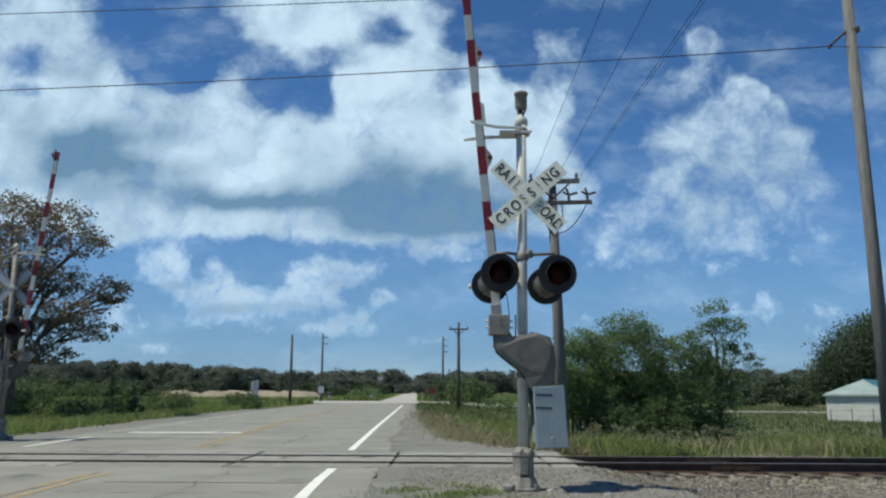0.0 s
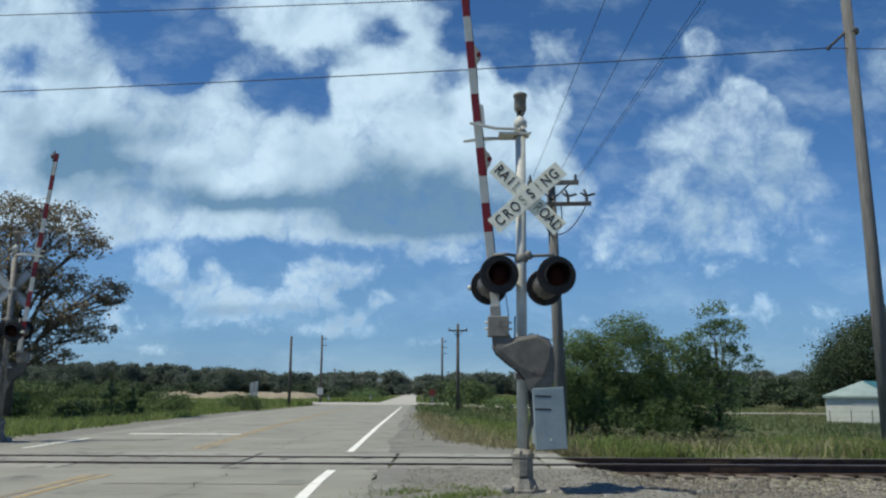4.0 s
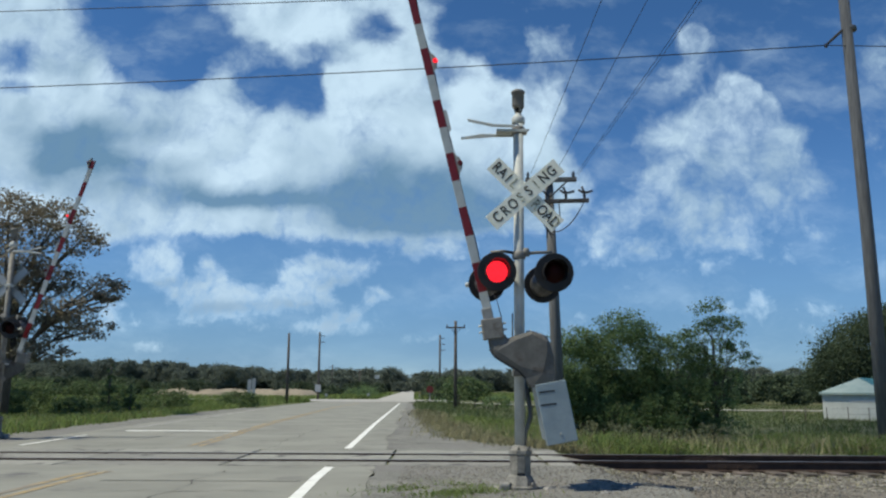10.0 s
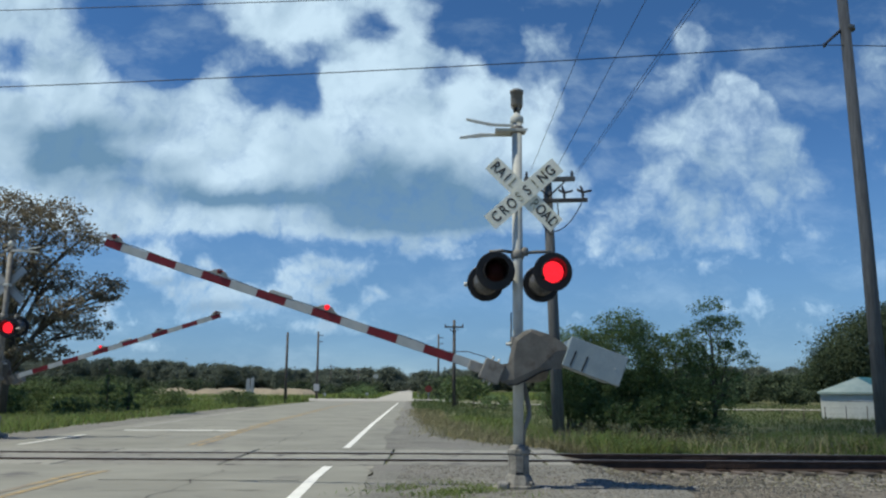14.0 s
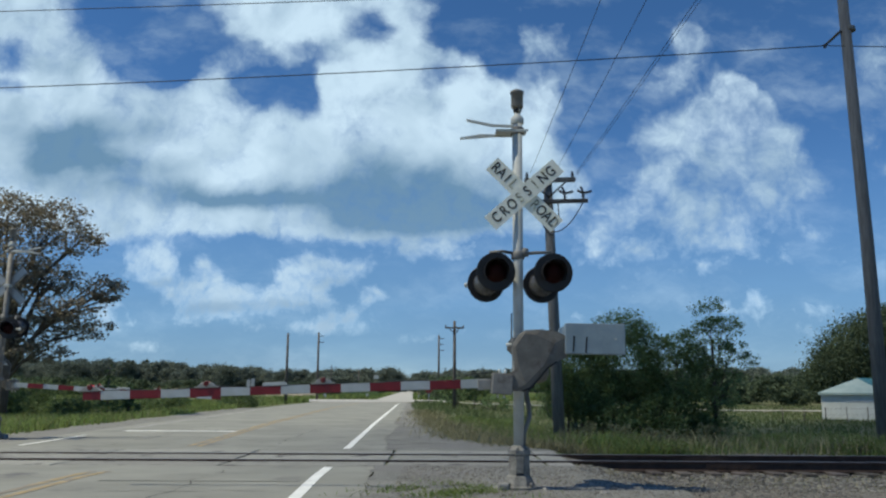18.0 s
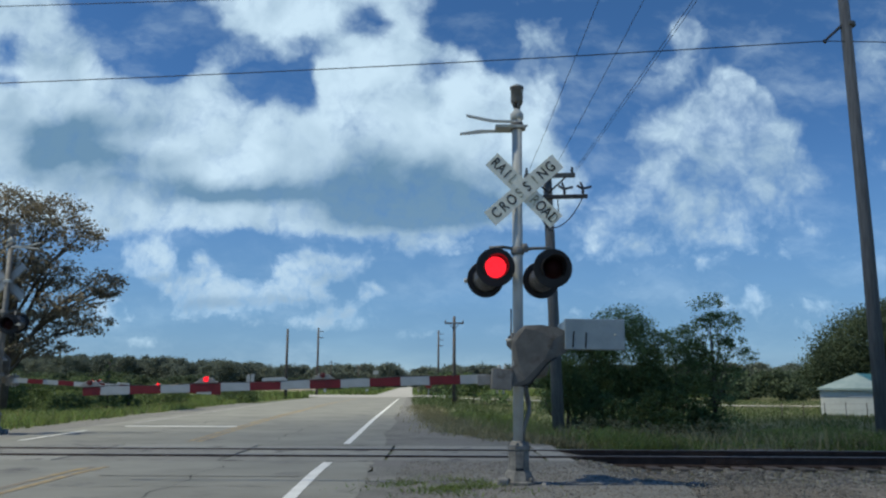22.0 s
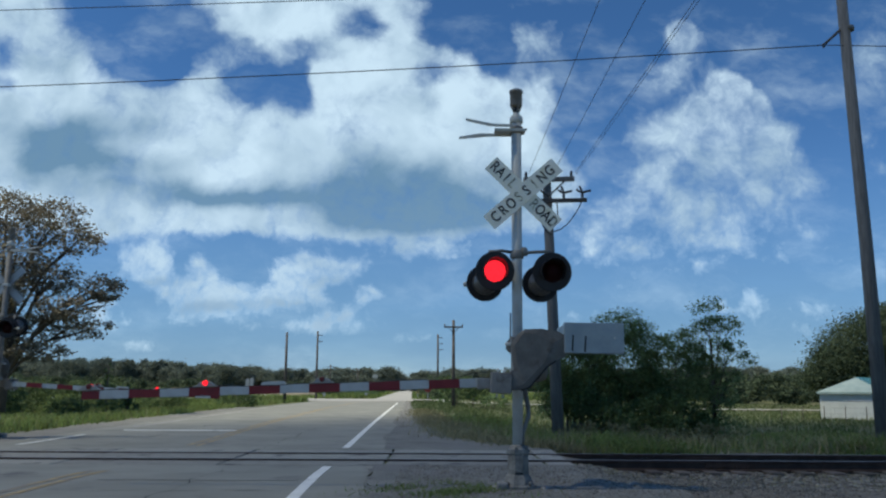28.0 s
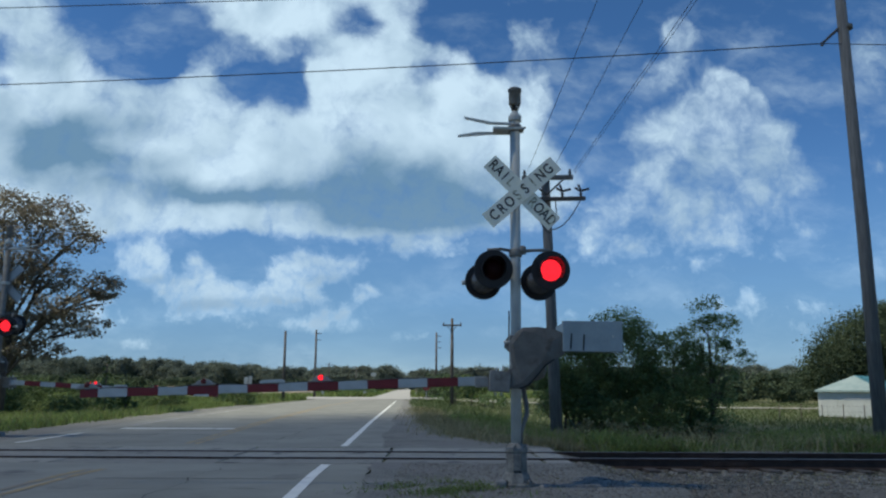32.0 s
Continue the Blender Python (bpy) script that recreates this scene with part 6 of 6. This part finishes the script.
def stop_sign():
    x, y = -1.35, 92.0
    s = thing("stop_sign", "red octagonal sign on a post at the crossroad", "road sign", pose(x, y, float(land(x, y))))
    part("post", boxed(-0.04, 0.04, -0.03, 0.03, -0.1, 1.5), SIGN_GREY, s)
    part("panel", plate([(0.42 * math.cos(radians(22.5 + 45 * k)), 1.5 + 0.42 * math.sin(radians(22.5 + 45 * k))) for k in range(8)], -0.06, -0.035), SIGN_RED, s)


stop_sign()


def marker_post(x, y, h, material, label):
    p = thing("marker_post", label, "marker post", pose(x, y, float(land(x, y)), 0, 0, 0), "roadside markers")
    part("post", boxed(-0.06, 0.06, -0.03, 0.03, -0.1, h, bevel=0.01), SIGN_GREY, p)
    part("reflector", boxed(-0.2, 0.2, -0.05, -0.031, h - 0.45, h, bevel=0.01), material, p)


marker_post(-3.4, 125.0, 1.3, YELLOW_LINE, "small yellow marker by the far road")
marker_post(-17.3, 123.5, 0.9, SIGN_GREY, "small grey marker by the far road")
marker_post(-11.0, 123.5, 0.9, SIGN_GREY, "small grey marker by the far road")


def car():
    c = thing("car", "dark blue saloon car driving along the crossroad", "car", pose(-60, 112.0, 0.02))
    prof = [(-2.2, 0.35), (-2.25, 0.6), (-2.15, 0.85), (-1.5, 0.95), (-0.9, 1.38), (0.35, 1.42), (1.05, 0.98), (1.95, 0.85), (2.2, 0.6), (2.2, 0.35), (1.8, 0.22), (-1.8, 0.22)]
    body = part("body", plate(prof, -0.85, 0.85, 0.06), CAR_BLUE, c)
    part("side_window", plate([(-1.25, 0.98), (-0.82, 1.32), (0.3, 1.36), (0.85, 1.0)], -0.865, -0.85), CAR_GLASS, body)
    part("side_window", plate([(-1.25, 0.98), (-0.82, 1.32), (0.3, 1.36), (0.85, 1.0)], 0.85, 0.865), CAR_GLASS, body)
    part("windscreen", plate([(0.42, 1.4), (1.0, 1.02), (1.06, 1.05), (0.46, 1.43)], -0.7, 0.7), CAR_GLASS, body)
    part("headlight", boxed(2.1, 2.24, -0.8, -0.5, 0.58, 0.72, bevel=0.02), RIM, body)
    part("headlight", boxed(2.1, 2.24, 0.5, 0.8, 0.58, 0.72, bevel=0.02), RIM, body)
    for x in (-1.35, 1.4):
        for y in (-0.8, 0.8):
            wh = part("wheel", tubed([(0, -0.1, 0), (0, 0.1, 0)], 0.31, 20), TYRE, c, "black tyre on a silver rim", pose(x, y, 0.31))
            part("rim", tubed([(0, -0.11, 0), (0, 0.11, 0)], 0.19, 14), RIM, wh)
            MOVERS.setdefault("wheels", []).append((wh, x, y))
    MOVERS["car"] = [c]


car()


# ---- all that moves ----
def motions():
    # clouds drift slowly to the left
    walk(CLOUDS, [(t, pose(CLOUD_DRIFT[0] * (t - 12), CLOUD_DRIFT[1] * (t - 12), EYE[2])) for t in (0, 8, 16, 24, 32)])
    # arm angles above the level
    fall = [(0.0, 84.4), (5.0, 84.4), (9.2, 84.4), (9.5, 83.0), (10.0, 76.3), (10.5, 68.3), (11.0, 60.5), (11.5, 52.2), (12.0, 44.0), (12.5, 37.0), (13.0, 30.5), (13.5, 24.0), (14.0, 17.7), (14.5, 11.2),
            (15.0, 4.2), (15.4, -0.6), (15.7, -2.3), (16.0, -2.5), (16.5, -2.4), (24.0, -2.4), (32.0, -2.4)]
    walk(MOVERS["near_arm"][0], [(t, pose(0.12, 0, 1.75, 0, a - LIFT, 0)) for t, a in fall])
    far_fall = [(0.0, 84.4), (5.0, 84.4), (9.2, 84.4), (9.5, 81.0), (10.0, 73.4), (10.5, 65.4), (11.0, 57.5), (11.5, 49.8), (12.0, 42.7), (12.5, 36.0), (13.0, 29.8), (13.5, 23.5), (14.0, 17.2), (14.5, 10.6),
                (15.0, 3.6), (15.4, -1.4), (15.7, -3.0), (16.0, -3.3), (16.5, -3.2), (24.0, -3.2), (32.0, -3.2)]
    walk(MOVERS["far_arm"][0], [(t, pose(0.12, 0, 1.75, 0, a - LIFT, 0)) for t, a in far_fall])
    # the lamps take turns: balls and arm lenses swing their lit side forward
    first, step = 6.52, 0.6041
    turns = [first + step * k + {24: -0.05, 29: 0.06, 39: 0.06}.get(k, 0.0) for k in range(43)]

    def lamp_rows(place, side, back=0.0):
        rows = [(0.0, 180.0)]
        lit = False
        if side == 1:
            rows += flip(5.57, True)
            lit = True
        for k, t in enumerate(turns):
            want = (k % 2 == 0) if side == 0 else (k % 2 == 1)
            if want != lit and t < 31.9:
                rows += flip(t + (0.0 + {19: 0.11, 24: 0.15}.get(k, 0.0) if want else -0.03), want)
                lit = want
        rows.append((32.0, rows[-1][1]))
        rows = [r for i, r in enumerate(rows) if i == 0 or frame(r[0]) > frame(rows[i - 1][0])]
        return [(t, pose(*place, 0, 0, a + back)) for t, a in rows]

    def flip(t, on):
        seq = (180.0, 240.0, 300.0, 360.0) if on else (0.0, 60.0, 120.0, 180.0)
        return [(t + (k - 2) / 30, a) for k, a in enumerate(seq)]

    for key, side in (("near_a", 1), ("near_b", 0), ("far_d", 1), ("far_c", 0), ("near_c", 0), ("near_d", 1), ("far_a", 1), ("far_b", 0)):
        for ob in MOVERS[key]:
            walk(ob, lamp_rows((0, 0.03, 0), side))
    for pre in ("near", "far"):
        for key, side in (("_la", 0), ("_lb", 1)):
            for ob, c in MOVERS[pre + key]:
                walk(ob, lamp_rows(tuple(c), side, 180.0 if pre == "far" else 0.0))
    MOVERS["far_lt"][0][0].matrix_basis = pose(*MOVERS["far_lt"][0][1])
    # the car on the crossroad
    at_x = lambda t: -7.4 + 13.8 * (t - 30.0)
    times = [0, 4, 8, 12, 16, 20, 24, 27, 28, 29, 30, 31, 32]
    walk(MOVERS["car"][0], [(t, pose(at_x(t), 116.0, 0.05)) for t in times])


motions()
